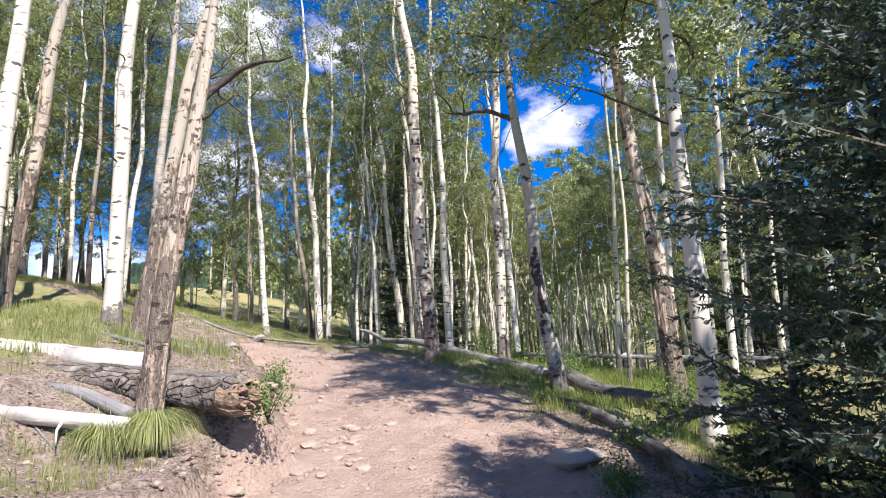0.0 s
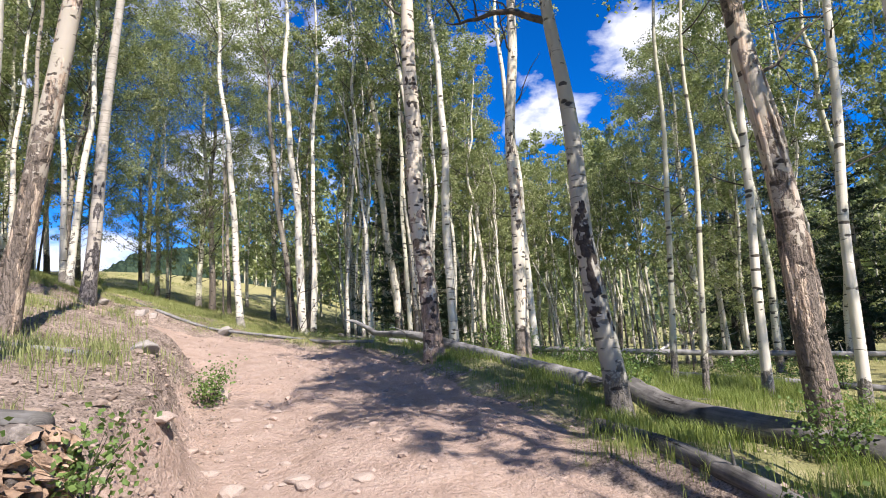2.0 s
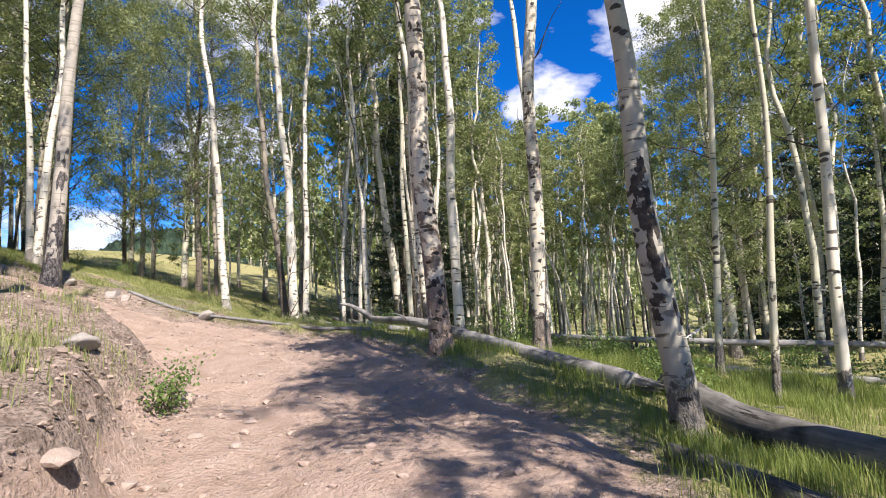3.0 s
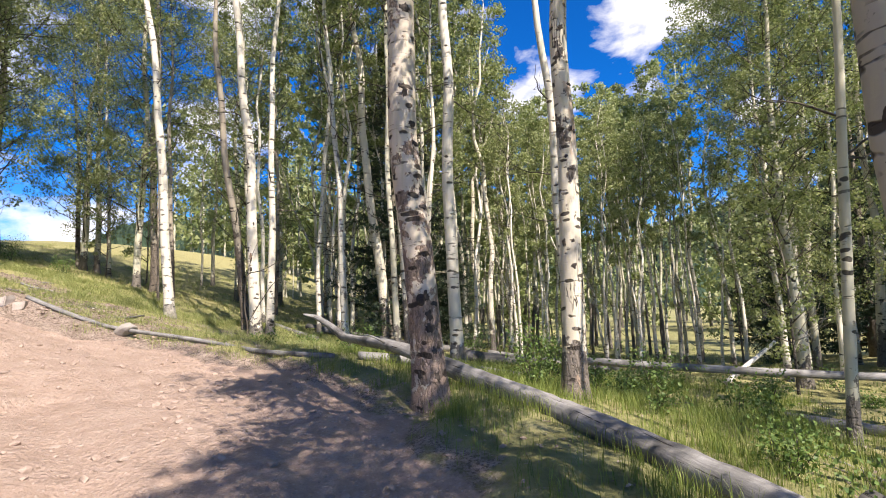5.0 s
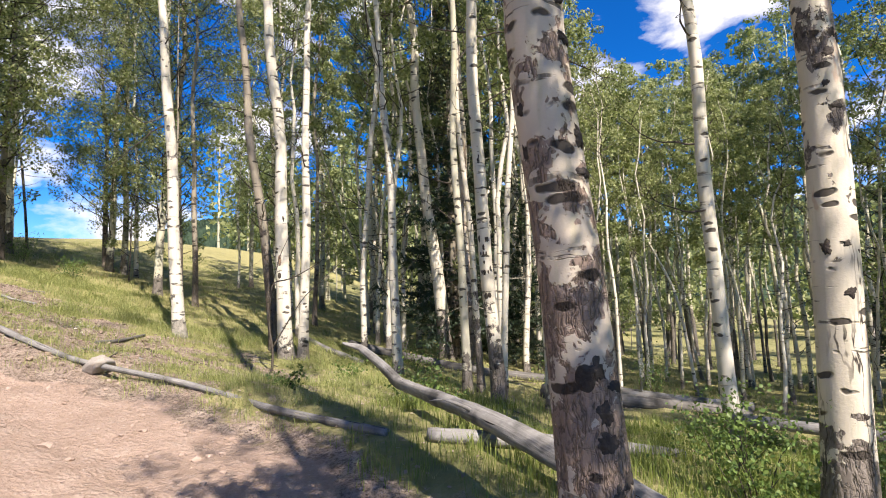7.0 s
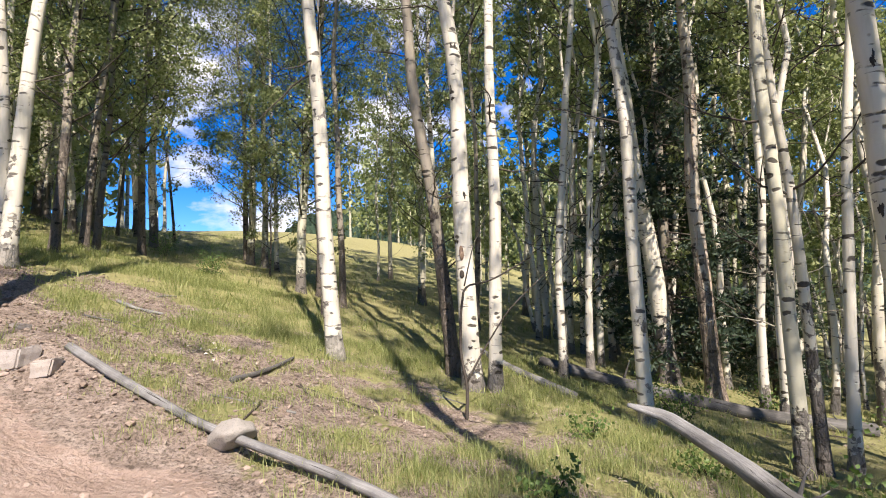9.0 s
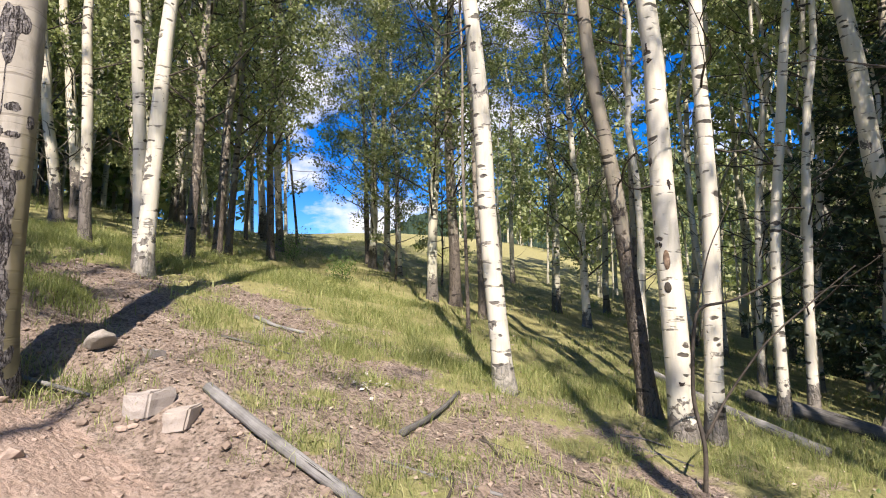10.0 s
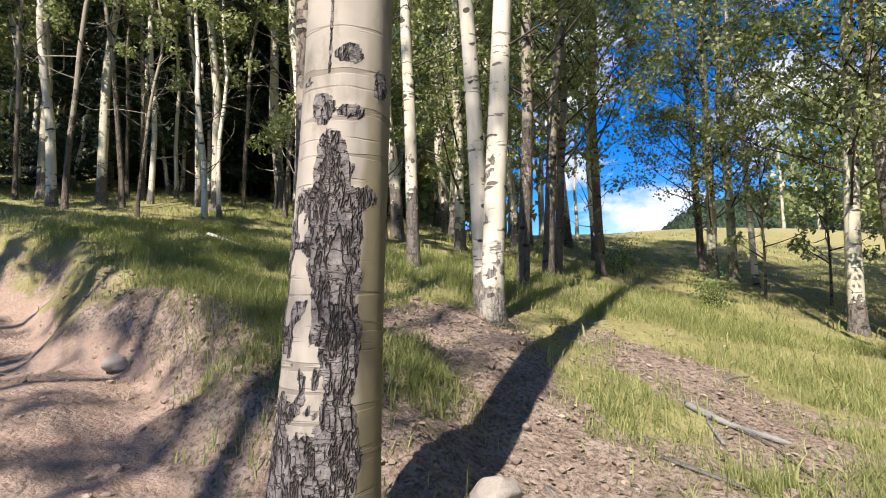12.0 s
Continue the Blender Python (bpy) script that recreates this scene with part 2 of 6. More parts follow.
M_BLACKPLATE = plated_bark()
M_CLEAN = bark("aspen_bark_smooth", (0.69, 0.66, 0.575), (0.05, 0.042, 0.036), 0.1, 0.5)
# black patches are bark; grey skin and dark foot include the trunk's shade
M_BENT = bark("aspen_bark_shaded_patched", (0.41, 0.39, 0.335), (0.035, 0.03, 0.027), 0.75, 0.85, patchy=0.45, foot_tone=(0.12, 0.108, 0.098), few=0.45)
# darkened brown bark: the shade on stems in the wood is in its colour
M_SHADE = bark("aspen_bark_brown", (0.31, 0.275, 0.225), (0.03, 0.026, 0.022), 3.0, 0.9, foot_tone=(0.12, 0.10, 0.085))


def plain_wood(name, light, dark, scale=(3, 3, 3), bump=0.5, stretch=6.0):
    k = Mat(name)
    c = k.coord("Object")
    g = k.noise(c, 14.0, 6, 0.6, 0.6)
    col = k.ramp(g, (0.3, dark), (0.72, light))
    col = k.mix(k.ramp(k.noise(c, 2.3, 5), (0.45, 0.0), (0.7, 0.7)), col, dark)
    k.bump(k.noise(c, 40.0, 4), bump, 0.015)
    return k.done(col, 0.85, 0.15)


def log_wood(name, light, dark):
    """Weathered fallen wood; its grain runs along the u of the log."""
    k = Mat(name)
    uv = k.n("TexCoord").outputs["UV"]
    c = k.n("Mapping", Vector=uv, Scale=(0.9, 8.0, 1.0)).outputs[0]
    g = k.math("ADD", k.math("MULTIPLY", k.noise(c, 2.0, 7, 0.7, 0.5), 0.6), k.math("MULTIPLY", k.noise(k.coord("Object"), 4.5, 5, 0.6), 0.4))
    col = k.ramp(g, (0.30, dark), (0.55, tuple((a + b) / 2 for a, b in zip(light, dark))), (0.72, light))
    ob = k.coord("Object")
    col = k.mix(k.ramp(k.noise(ob, 3.0, 5), (0.48, 0.0), (0.66, 0.75)), col, tuple(v * 0.5 for v in dark))
    cracks = k.ramp(k.noise(k.n("Mapping", Vector=uv, Scale=(0.5, 7.0, 1.0)).outputs[0], 3.0, 4, 0.6, 0.4), (0.33, 1.0), (0.36, 0.0))
    col = k.mix(cracks, col, (0.03, 0.027, 0.024))
    k.bump(k.math("SUBTRACT", g, cracks), 0.6, 0.025)
    return k.done(col, 0.85, 0.15)


M_LOG = log_wood("weathered_grey_log", (0.40, 0.395, 0.385), (0.115, 0.112, 0.11))
M_LOGDARK = log_wood("dark_weathered_log", (0.27, 0.262, 0.25), (0.05, 0.047, 0.044))


def rotten_bark():
    """Old split bark on a rotting log: grey-brown plates with black cracks between."""
    k = Mat("rotten_log_bark")
    c = k.coord("Object")
    w = k.n("VectorMath", "SCALE", i0=k.n("TexNoise", Vector=c, Scale=5.0, Detail=4.0).outputs[1], Scale=1.1).outputs[0]
    c2 = k.n("VectorMath", "ADD", i0=k.n("Mapping", Vector=c, Scale=(2.2, 9.0, 9.0)).outputs[0], i1=w).outputs[0]
    edge = k.n("TexVoronoi", Vector=c2, Scale=1.0)
    edge.feature = "DISTANCE_TO_EDGE"
    gap = k.ramp(edge.outputs["Distance"], (0.0, 0.9), (0.06, 0.0))
    tone = k.ramp(k.noise(c, 9.0, 7, 0.7), (0.3, (0.05, 0.042, 0.036)), (0.52, (0.17, 0.148, 0.13)), (0.72, (0.36, 0.325, 0.29)))
    col = k.mix(k.math("MULTIPLY", gap, k.ramp(k.noise(c, 3.0, 3), (0.4, 0.2), (0.6, 1.0))), tone, (0.018, 0.015, 0.013))
    k.bump(k.math("SUBTRACT", k.noise(c, 30.0, 6), k.math("MULTIPLY", gap, 1.3)), 0.9, 0.03)
    return k.done(col, 0.9, 0.15)


M_LOGROT = rotten_bark()
M_LOGWHITE = log_wood("bleached_log", (0.78, 0.75, 0.71), (0.45, 0.42, 0.38))
M_ROT = plain_wood("orange_rotten_wood", (0.52, 0.38, 0.27), (0.13, 0.085, 0.06), bump=1.0)
M_TWIG = plain_wood("dark_twig", (0.125, 0.107, 0.09), (0.042, 0.036, 0.03))
M_SCAR = plain_wood("black_bark_scar", (0.10, 0.086, 0.077), (0.03, 0.025, 0.022), bump=0.8)
M_TWIGPALE = plain_wood("pale_branch", (0.42, 0.40, 0.33), (0.13, 0.115, 0.09))


def leafy(name, a, b, translucent=0.35, rough=0.5):
    k = Mat(name)
    r = k.n("NewGeometry").outputs["Random Per Island"]
    col = k.mix(r, a, b)
    col = k.mix(k.math("MULTIPLY", k.n("ObjectInfo").outputs["Random"], 0.35), col, tuple(v * 0.6 for v in a))
    k.done(col, rough, 0.3)
    tr = k.n("BsdfTranslucent", Color=k.mix(0.35, col, (0.30, 0.42, 0.05)))
    mx = k.n("MixShader", i0=translucent, i1=k.bsdf.outputs[0], i2=tr.outputs[0])
    out = k.t.nodes["Material Output"]
    k.t.links.new(mx.outputs[0], out.inputs[0])
    return k.m


M_LEAF = leafy("aspen_leaves", (0.13, 0.17, 0.065), (0.51, 0.545, 0.285), 0.46, 0.42)
M_LEAFFAR = leafy("aspen_leaves_far", (0.13, 0.17, 0.065), (0.51, 0.545, 0.285), 0.46, 0.5)
M_NEEDLE = leafy("spruce_needles", (0.028, 0.05, 0.036), (0.075, 0.112, 0.09), 0.1, 0.5)
M_NEEDLEFAR = leafy("spruce_needles_far", (0.025, 0.045, 0.028), (0.05, 0.075, 0.045), 0.08, 0.6)
M_SHRUB = leafy("shrub_leaves", (0.07, 0.13, 0.035), (0.17, 0.25, 0.07), 0.3, 0.5)
M_GRASS = leafy("grass_blades", (0.17, 0.215, 0.07), (0.49, 0.50, 0.225), 0.38, 0.6)
M_GRASSLUSH = leafy("lush_grass_blades", (0.10, 0.155, 0.035), (0.36, 0.41, 0.12), 0.36, 0.6)
M_LITTER = leafy("leaf_litter", (0.17, 0.13, 0.10), (0.46, 0.39, 0.31), 0.05, 0.8)
M_GRASSDRY = leafy("dry_grass_blades", (0.30, 0.29, 0.12), (0.54, 0.50, 0.26), 0.3, 0.7)


def ground_material():
    k = Mat("trail_ground")
    c = k.coord("Object")
    rd = k.n("Attribute")
    rd.attribute_name = "road"
    bare = k.n("Attribute")
    bare.attribute_name = "bare"
    road_f, bare_f = rd.outputs["Fac"], bare.outputs["Fac"]
    big = k.noise(c, 0.55, 5, 0.6)
    mid = k.noise(c, 4.0, 6, 0.62)
    fine = k.noise(c, 38.0, 5, 0.7)
    peb = k.voronoi(c, 22.0)
    dirt = k.ramp(mid, (0.25, (0.29, 0.21, 0.165)), (0.5, (0.40, 0.30, 0.245)), (0.75, (0.49, 0.39, 0.33)))
    dirt = k.mix(k.math("MULTIPLY", big, 0.6), dirt, (0.43, 0.33, 0.275))
    dirt = k.mix(k.ramp(fine, (0.38, 0.35), (0.52, 0.0)), dirt, (0.26, 0.19, 0.15))
    dirt = k.mix(k.ramp(peb, (0.12, 0.5), (0.26, 0.0)), dirt, (0.50, 0.43, 0.38))
    dirt = k.mix(k.ramp(k.noise(c, 9.0, 6, 0.75, 0.6), (0.58, 0.0), (0.68, 0.4)), dirt, (0.30, 0.22, 0.175))
    soil = k.ramp(k.noise(c, 6.0, 7, 0.7), (0.30, (0.17, 0.13, 0.105)), (0.52, (0.345, 0.275, 0.23)), (0.74, (0.47, 0.395, 0.34)))
    soil = k.mix(k.ramp(fine, (0.40, 0.7), (0.52, 0.0)), soil, (0.07, 0.055, 0.042))
    turf = k.ramp(k.noise(c, 2.6, 7, 0.7), (0.28, (0.13, 0.13, 0.06)), (0.5, (0.25, 0.25, 0.11)), (0.74, (0.39, 0.365, 0.20)))
    turf = k.mix(k.ramp(k.noise(c, 0.05, 4, 0.6), (0.42, 0.0), (0.62, 0.6)), turf, (0.40, 0.36, 0.17))
    jag = k.math("MULTIPLY", k.math("SUBTRACT", k.noise(c, 3.0, 6, 0.7), 0.5), 0.9)
    bm = k.ramp(k.math("ADD", bare_f, jag), (0.40, 0.0), (0.56, 1.0))
    rm = k.ramp(k.math("ADD", road_f, k.math("MULTIPLY", jag, 0.7)), (0.42, 0.0), (0.54, 1.0))
    col = k.mix(rm, k.mix(bm, turf, soil), dirt)
    k.bump(k.math("ADD", k.math("MULTIPLY", mid, 1.4), k.math("SUBTRACT", fine, k.math("MULTIPLY", peb, 0.5))), 0.8, 0.055)
    return k.done(col, 0.95, 0.1)


M_GROUND = ground_material()


def stone_material(name, a, b):
    k = Mat(name)
    c = k.coord("Object")
    col = k.mix(k.noise(c, 5.0, 6, 0.65), a, b)
    col = k.mix(k.math("MULTIPLY", k.n("ObjectInfo").outputs["Random"], 0.5), col, (0.42, 0.36, 0.31))
    col = k.mix(k.ramp(k.noise(c, 14.0, 4), (0.55, 0.0), (0.7, 0.6)), col, tuple(v * 0.5 for v in a))
    k.bump(k.noise(c, 22.0, 6), 0.5, 0.02)
    return k.done(col, 0.9, 0.2)


M_STONE = stone_material("trail_stone", (0.27, 0.205, 0.17), (0.47, 0.38, 0.325))
M_PALESTONE = stone_material("pale_block_stone", (0.33, 0.295, 0.27), (0.49, 0.445, 0.41))
M_GRAVEL = stone_material("trail_gravel", (0.25, 0.185, 0.15), (0.44, 0.345, 0.29))
M_CLOD = stone_material("soil_clod", (0.14, 0.105, 0.085), (0.29, 0.225, 0.18))
M_BOULDER = stone_material("grey_boulder", (0.24, 0.23, 0.21), (0.38, 0.36, 0.335))


def forest_hill_material():
    k = Mat("distant_conifer_hill")
    c = k.coord("Object")
    # cells stand for crowns; the shade between them is painted near black
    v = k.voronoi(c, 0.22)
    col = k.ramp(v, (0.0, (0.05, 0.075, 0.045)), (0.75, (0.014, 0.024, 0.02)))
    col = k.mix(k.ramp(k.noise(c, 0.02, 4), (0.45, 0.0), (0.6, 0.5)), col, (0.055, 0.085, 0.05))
    return k.done(col, 1.0, 0.0)


M_HILL = forest_hill_material()


# ---------------------------------------------------------------- mesh helpers
rng = np.random.default_rng(7)


def fast_mesh(name, verts, faces, mat, smooth=True, uv=None):
    """A mesh of equal-sided faces from arrays."""
    verts, faces = np.asarray(verts, np.float32), np.asarray(faces, np.int32)
    me = bpy.data.meshes.new(name)
    n, k = faces.shape
    me.vertices.add(len(verts))
    me.vertices.foreach_set("co", verts.ravel())
    me.loops.add(n * k)
    me.loops.foreach_set("vertex_index", faces.ravel())
    me.polygons.add(n)
    me.polygons.foreach_set("loop_start", np.arange(0, n * k, k, dtype=np.int32))
    me.polygons.foreach_set("use_smooth", np.full(n, smooth))
    me.materials.append(mat)
    if uv is not None:
        lay = me.uv_layers.new(name="uv")
        lay.data.foreach_set("uv", np.asarray(uv, np.float32)[faces.ravel()].ravel())
    me.update(calc_edges=True)
    me.validate()
    return me


def part(name, me, parent, label="", at=None):
    ob = new(name, me)
    ob.parent = parent
    if at is not None:
        ob.matrix_basis = at
    if label:
        ob["label"] = label
    return ob


def empty(name, x, y, z, turn=0.0, scale=1.0):
    ob = new(name)
    ob.empty_display_size = 0.2
    ob.matrix_basis = Matrix.Translation((x, y, z)) @ pose(0, 0, 0, 0, 0, turn) @ Matrix.Scale(scale, 4)
    return ob


def tube(pts, radii, sides=10, wob=0.0, seed=0, cap=True):
    """Rings along a path: vertices, quads and uv (along, round)."""
    pts, radii = np.asarray(pts, float), np.asarray(radii, float)
    n = len(pts)
    tan = np.gradient(pts, axis=0)
    tan /= np.linalg.norm(tan, axis=1)[:, None]
    ref = np.array([1.0, 0, 0]) if abs(tan[0][0]) < 0.8 else np.array([0, 1.0, 0])
    verts, uv = [], []
    ang = np.linspace(0, 2 * np.pi, sides, endpoint=False)
    r_ = np.random.default_rng(seed)
    lobes = r_.uniform(0, 6.28, 4)
    along = np.concatenate([[0], np.cumsum(np.linalg.norm(np.diff(pts, axis=0), axis=1))])
    for i in range(n):
        a = ref - tan[i] * (ref @ tan[i])
        a /= np.linalg.norm(a)
        b = np.cross(tan[i], a)
        ref = a
        rr = radii[i] * (1 + wob * (np.sin(2 * ang + lobes[0] + along[i] * 0.9) + 0.7 * np.sin(3 * ang + lobes[1] - along[i] * 1.7) + 0.5 * np.sin(5 * ang + lobes[2] + along[i] * 3.1)))
        verts.append(pts[i] + np.outer(np.cos(ang) * rr, a) + np.outer(np.sin(ang) * rr, b))
        uv.append(np.stack([np.full(sides, along[i]), ang / 6.283], 1))
    verts, uv = np.concatenate(verts), np.concatenate(uv)
    i, j = np.meshgrid(np.arange(n - 1), np.arange(sides), indexing="ij")
    i, j = i.ravel(), j.ravel()
    k = (j + 1) % sides
    faces = np.stack([i * sides + j, i * sides + k, (i + 1) * sides + k, (i + 1) * sides + j], 1)
    if cap:
        m = len(verts)
        verts = np.concatenate([verts, pts[:1] - tan[:1] * radii[0] * 0.15, pts[-1:] + tan[-1:] * radii[-1] * 0.3])
        uv = np.concatenate([uv, [[0, 0], [along[-1], 0]]])
        j = np.arange(0, sides, 2)
        lo = np.stack([np.full(len(j), m), (j + 2) % sides, (j + 1) % sides, j], 1)
        t = (n - 1) * sides
        hi = np.stack([np.full(len(j), m + 1), t + j, t + (j + 1) % sides, t + (j + 2) % sides], 1)
        faces = np.concatenate([faces, lo, hi])
    return verts, faces, uv


def join(items):
    vs, fs, us, o = [], [], [], 0
    for v, f, u in items:
        vs.append(v), fs.append(f + o), us.append(u)
        o += len(v)
    return np.concatenate(vs), np.concatenate(fs), np.concatenate(us)


def leaf_cards(centres, size, r_, droop=0.0, aspect=0.8, out=None, far=False):
    """Folded kite-shaped leaves, one quad each (far: one triangle); out: the way that each tends to face."""
    n = len(centres)
    c = r_.normal(size=(n, 3)) * 0.75
    if out is not None:
        c = c + out
    c[:, 2] += 0.15
    c /= np.linalg.norm(c, axis=1)[:, None]
    a = r_.normal(size=(n, 3))
    a[:, 2] -= droop
    a -= c * (a * c).sum(1)[:, None]
    a /= np.linalg.norm(a, axis=1)[:, None]
    b = np.cross(c, a)
    s = (size * r_.uniform(0.65, 1.3, n))[:, None]
    if far:
        v = np.stack([centres - a * s * 0.5, centres + a * s * 0.35 + b * s * 0.45 * aspect, centres + a * s * 0.35 - b * s * 0.45 * aspect + c * s * 0.2], 1)
        return v.reshape(-1, 3), np.arange(3 * n).reshape(n, 3)
    v = np.stack([centres - a * s * 0.5, centres + b * s * 0.5 * aspect + c * s * 0.1, centres + a * s * 0.5, centres - b * s * 0.5 * aspect + c * s * 0.1], 1)
    return v.reshape(-1, 3), np.arange(4 * n).reshape(n, 4)


# ---------------------------------------------------------------- the lie of the land
CUBIC = {(0, 0): 1.58, (0, 1): -0.576, (0, 2): -0.357, (0, 3): 0.623, (1, 0): -2.99, (1, 1): -0.006, (1, 2): -0.241, (2, 0): 1.367, (2, 1): -0.453, (3, 0): 0.537}
ROAD = np.array([(0.3, -30, -3.0), (0.2, -4, -0.35), (0.1, 0, -0.02), (-0.2, 3.5, 0.25), (-0.5, 6, 0.5), (-1.28, 8.6, 0.82), (-2.3, 10.8, 1.1), (-4.1, 12.6, 1.42), (-6.2, 13.55, 1.95), (-8.9, 13.3, 2.5), (-11.2, 12.85, 3.0), (-14, 12.2, 3.6), (-17, 10.8, 4.2), (-22, 5, 5.2), (-38, -10, 7.5)])


def smooth(a, b, x):
    k = np.clip((np.asarray(x, float) - a) / (b - a), 0, 1)
    return k * k * (3 - 2 * k)


def cubic(x, y):
    u, v = (x + 3) / 15, (y - 18) / 15
    return sum(c * u ** i * v ** j for (i, j), c in CUBIC.items())


def natural(x, y):
    """The hillside without the trail: a fitted slope near by, carried on to far meadow and hills."""
    cx, cy = np.clip(x, -26, 14), np.clip(y, -2, 34)
    dx, dy = x - cx, y - cy
    d = np.hypot(dx, dy)
    z = cubic(cx, cy)
    az = np.degrees(np.arctan2(-(x + 4), y - 13))
    z = z - 0.7 * np.exp(-((x + 21) / 7) ** 2 - ((y - 11.5) / 4.5) ** 2)
    z = z - 0.38 * np.exp(-((x + 2.9) / 1.0) ** 2 - ((y - 4.1) / 1.0) ** 2)
    z = z - 0.62 * np.exp(-((x + 2.35) / 0.50) ** 2 - ((y - 4.95) / 0.30) ** 2)
    rise = 0.135 * np.exp(-((az - 52) / 42) ** 2) - 0.02 * np.exp(-((az + 10) / 50) ** 2)
    fade = 1 / (1 + d / 260)
    return z + rise * d * fade


def road_at(x, y):
    """Distance from the trail's middle, the trail's height there, and the side (right of the way: +1)."""
    best, zr, side = np.full(np.shape(x), 1e9), np.zeros(np.shape(x)), np.zeros(np.shape(x))
    for a, b in zip(ROAD[:-1], ROAD[1:]):
        d = b[:2] - a[:2]
        k = np.clip(((x - a[0]) * d[0] + (y - a[1]) * d[1]) / (d @ d), 0, 1)
        qx, qy = a[0] + k * d[0], a[1] + k * d[1]
        D = np.hypot(x - qx, y - qy)
        near = D < best
        best = np.where(near, D, best)
        zr = np.where(near, a[2] + k * (b[2] - a[2]), zr)
        side = np.where(near, np.sign((x - qx) * d[1] - (y - qy) * d[0]), side)
    return best, zr, side


def ripple(x, y):
    return 0.035 * np.sin(1.9 * x + 0.7 * y + 1) * np.sin(1.3 * y - 0.8 * x) + 0.022 * np.sin(4.3 * x - 2.1 * y) * np.sin(3.7 * y + 1.9 * x + 2) + 0.012 * np.sin(9.1 * x + 4.0 * y) * np.sin(8.3 * y - 3.0 * x) + 0.014 * np.sin(13.3 * x - 7.0 * y + 2 * np.sin(3 * y)) * np.sin(11.9 * y + 5.0 * x + 2 * np.sin(2.3 * x))


def lattice(x, y):
    """Smooth random bumps, about one a metre, between -1 and 1."""
    ix, iy = np.floor(x), np.floor(y)
    fx, fy = x - ix, y - iy
    fx, fy = fx * fx * (3 - 2 * fx), fy * fy * (3 - 2 * fy)

    def corner(a, b):
        h = np.sin(a * 127.1 + b * 311.7) * 43758.5453
        return 2 * (h - np.floor(h)) - 1
    return (corner(ix, iy) * (1 - fx) + corner(ix + 1, iy) * fx) * (1 - fy) + (corner(ix, iy + 1) * (1 - fx) + corner(ix + 1, iy + 1) * fx) * fy


def crumble(x, y):
    return 0.055 * lattice(2.3 * x + 0.4 * y, 2.3 * y - 0.4 * x) + 0.038 * lattice(5.1 * x - 1.1 * y, 5.1 * y + 1.1 * x) + 0.020 * lattice(10.7 * x + 2.0 * y, 10.7 * y - 2.0 * x)


def swell(x, y):
    """Low rises and hollows of the slope and the trail: (x, y, breadth, height)."""
    lumps = ((-5.5, 18.0, 3.0, -0.36), (-9.3, 12.8, 2.0, 0.40), (-9.0, 16.0, 0.8, -0.24), (-0.2, 7.8, 1.5, 0.18), (-1.5, 12.5, 3.0, 0.14), (-4.5, 9.0, 0.9, -0.22), (1.75, 8.5, 0.75, -0.28), (-7.0, 18.5, 0.8, 0.12), (-10.9, 14.1, 1.1, 0.22), (-8.0, 14.0, 1.3, 0.20))
    return sum(h * np.exp(-((x - a) ** 2 + (y - b) ** 2) / w ** 2) for a, b, w, h in lumps)


def height(x, y):
    x, y = np.asarray(x, float), np.asarray(y, float)
    n = natural(x, y)
    D, zr, side = road_at(x, y)
    wave = 0.14 * np.sin(1.7 * x + 2.3 * y) + 0.09 * np.sin(4.1 * x - 3.3 * y)
    lo = np.where(side > 0, 1.35, 1.45) + wave
    hi = np.where(side > 0, 2.5 - 0.55 * smooth(-9.6, -11.0, x), 2.15 - 0.3 * smooth(8, 6, y)) + wave
    k = smooth(lo, hi, D)
    rut = -0.05 * np.exp(-((D - 0.75) / 0.25) ** 2)
    near = np.exp(-(np.hypot(x + 3, y - 14) / 60) ** 2)
    clods = crumble(x, y) * (0.16 + 4 * k * (1 - k) * np.where(side > 0, 0.3 + 0.9 * smooth(-8.0, -9.5, x), 0.8))
    gully = -0.10 * np.exp(-((y - 16.1 + 0.42 * (x + 9.6)) / 0.22) ** 2) * np.exp(-((x + 10.1) / 0.8) ** 2)
    return (zr + rut) * (1 - k) + n * k + swell(x, y) + (ripple(x, y) * (0.35 + 0.65 * k) + clods + gully) * near


def gz(x, y):
    return float(height(np.array([x]), np.array([y]))[0])


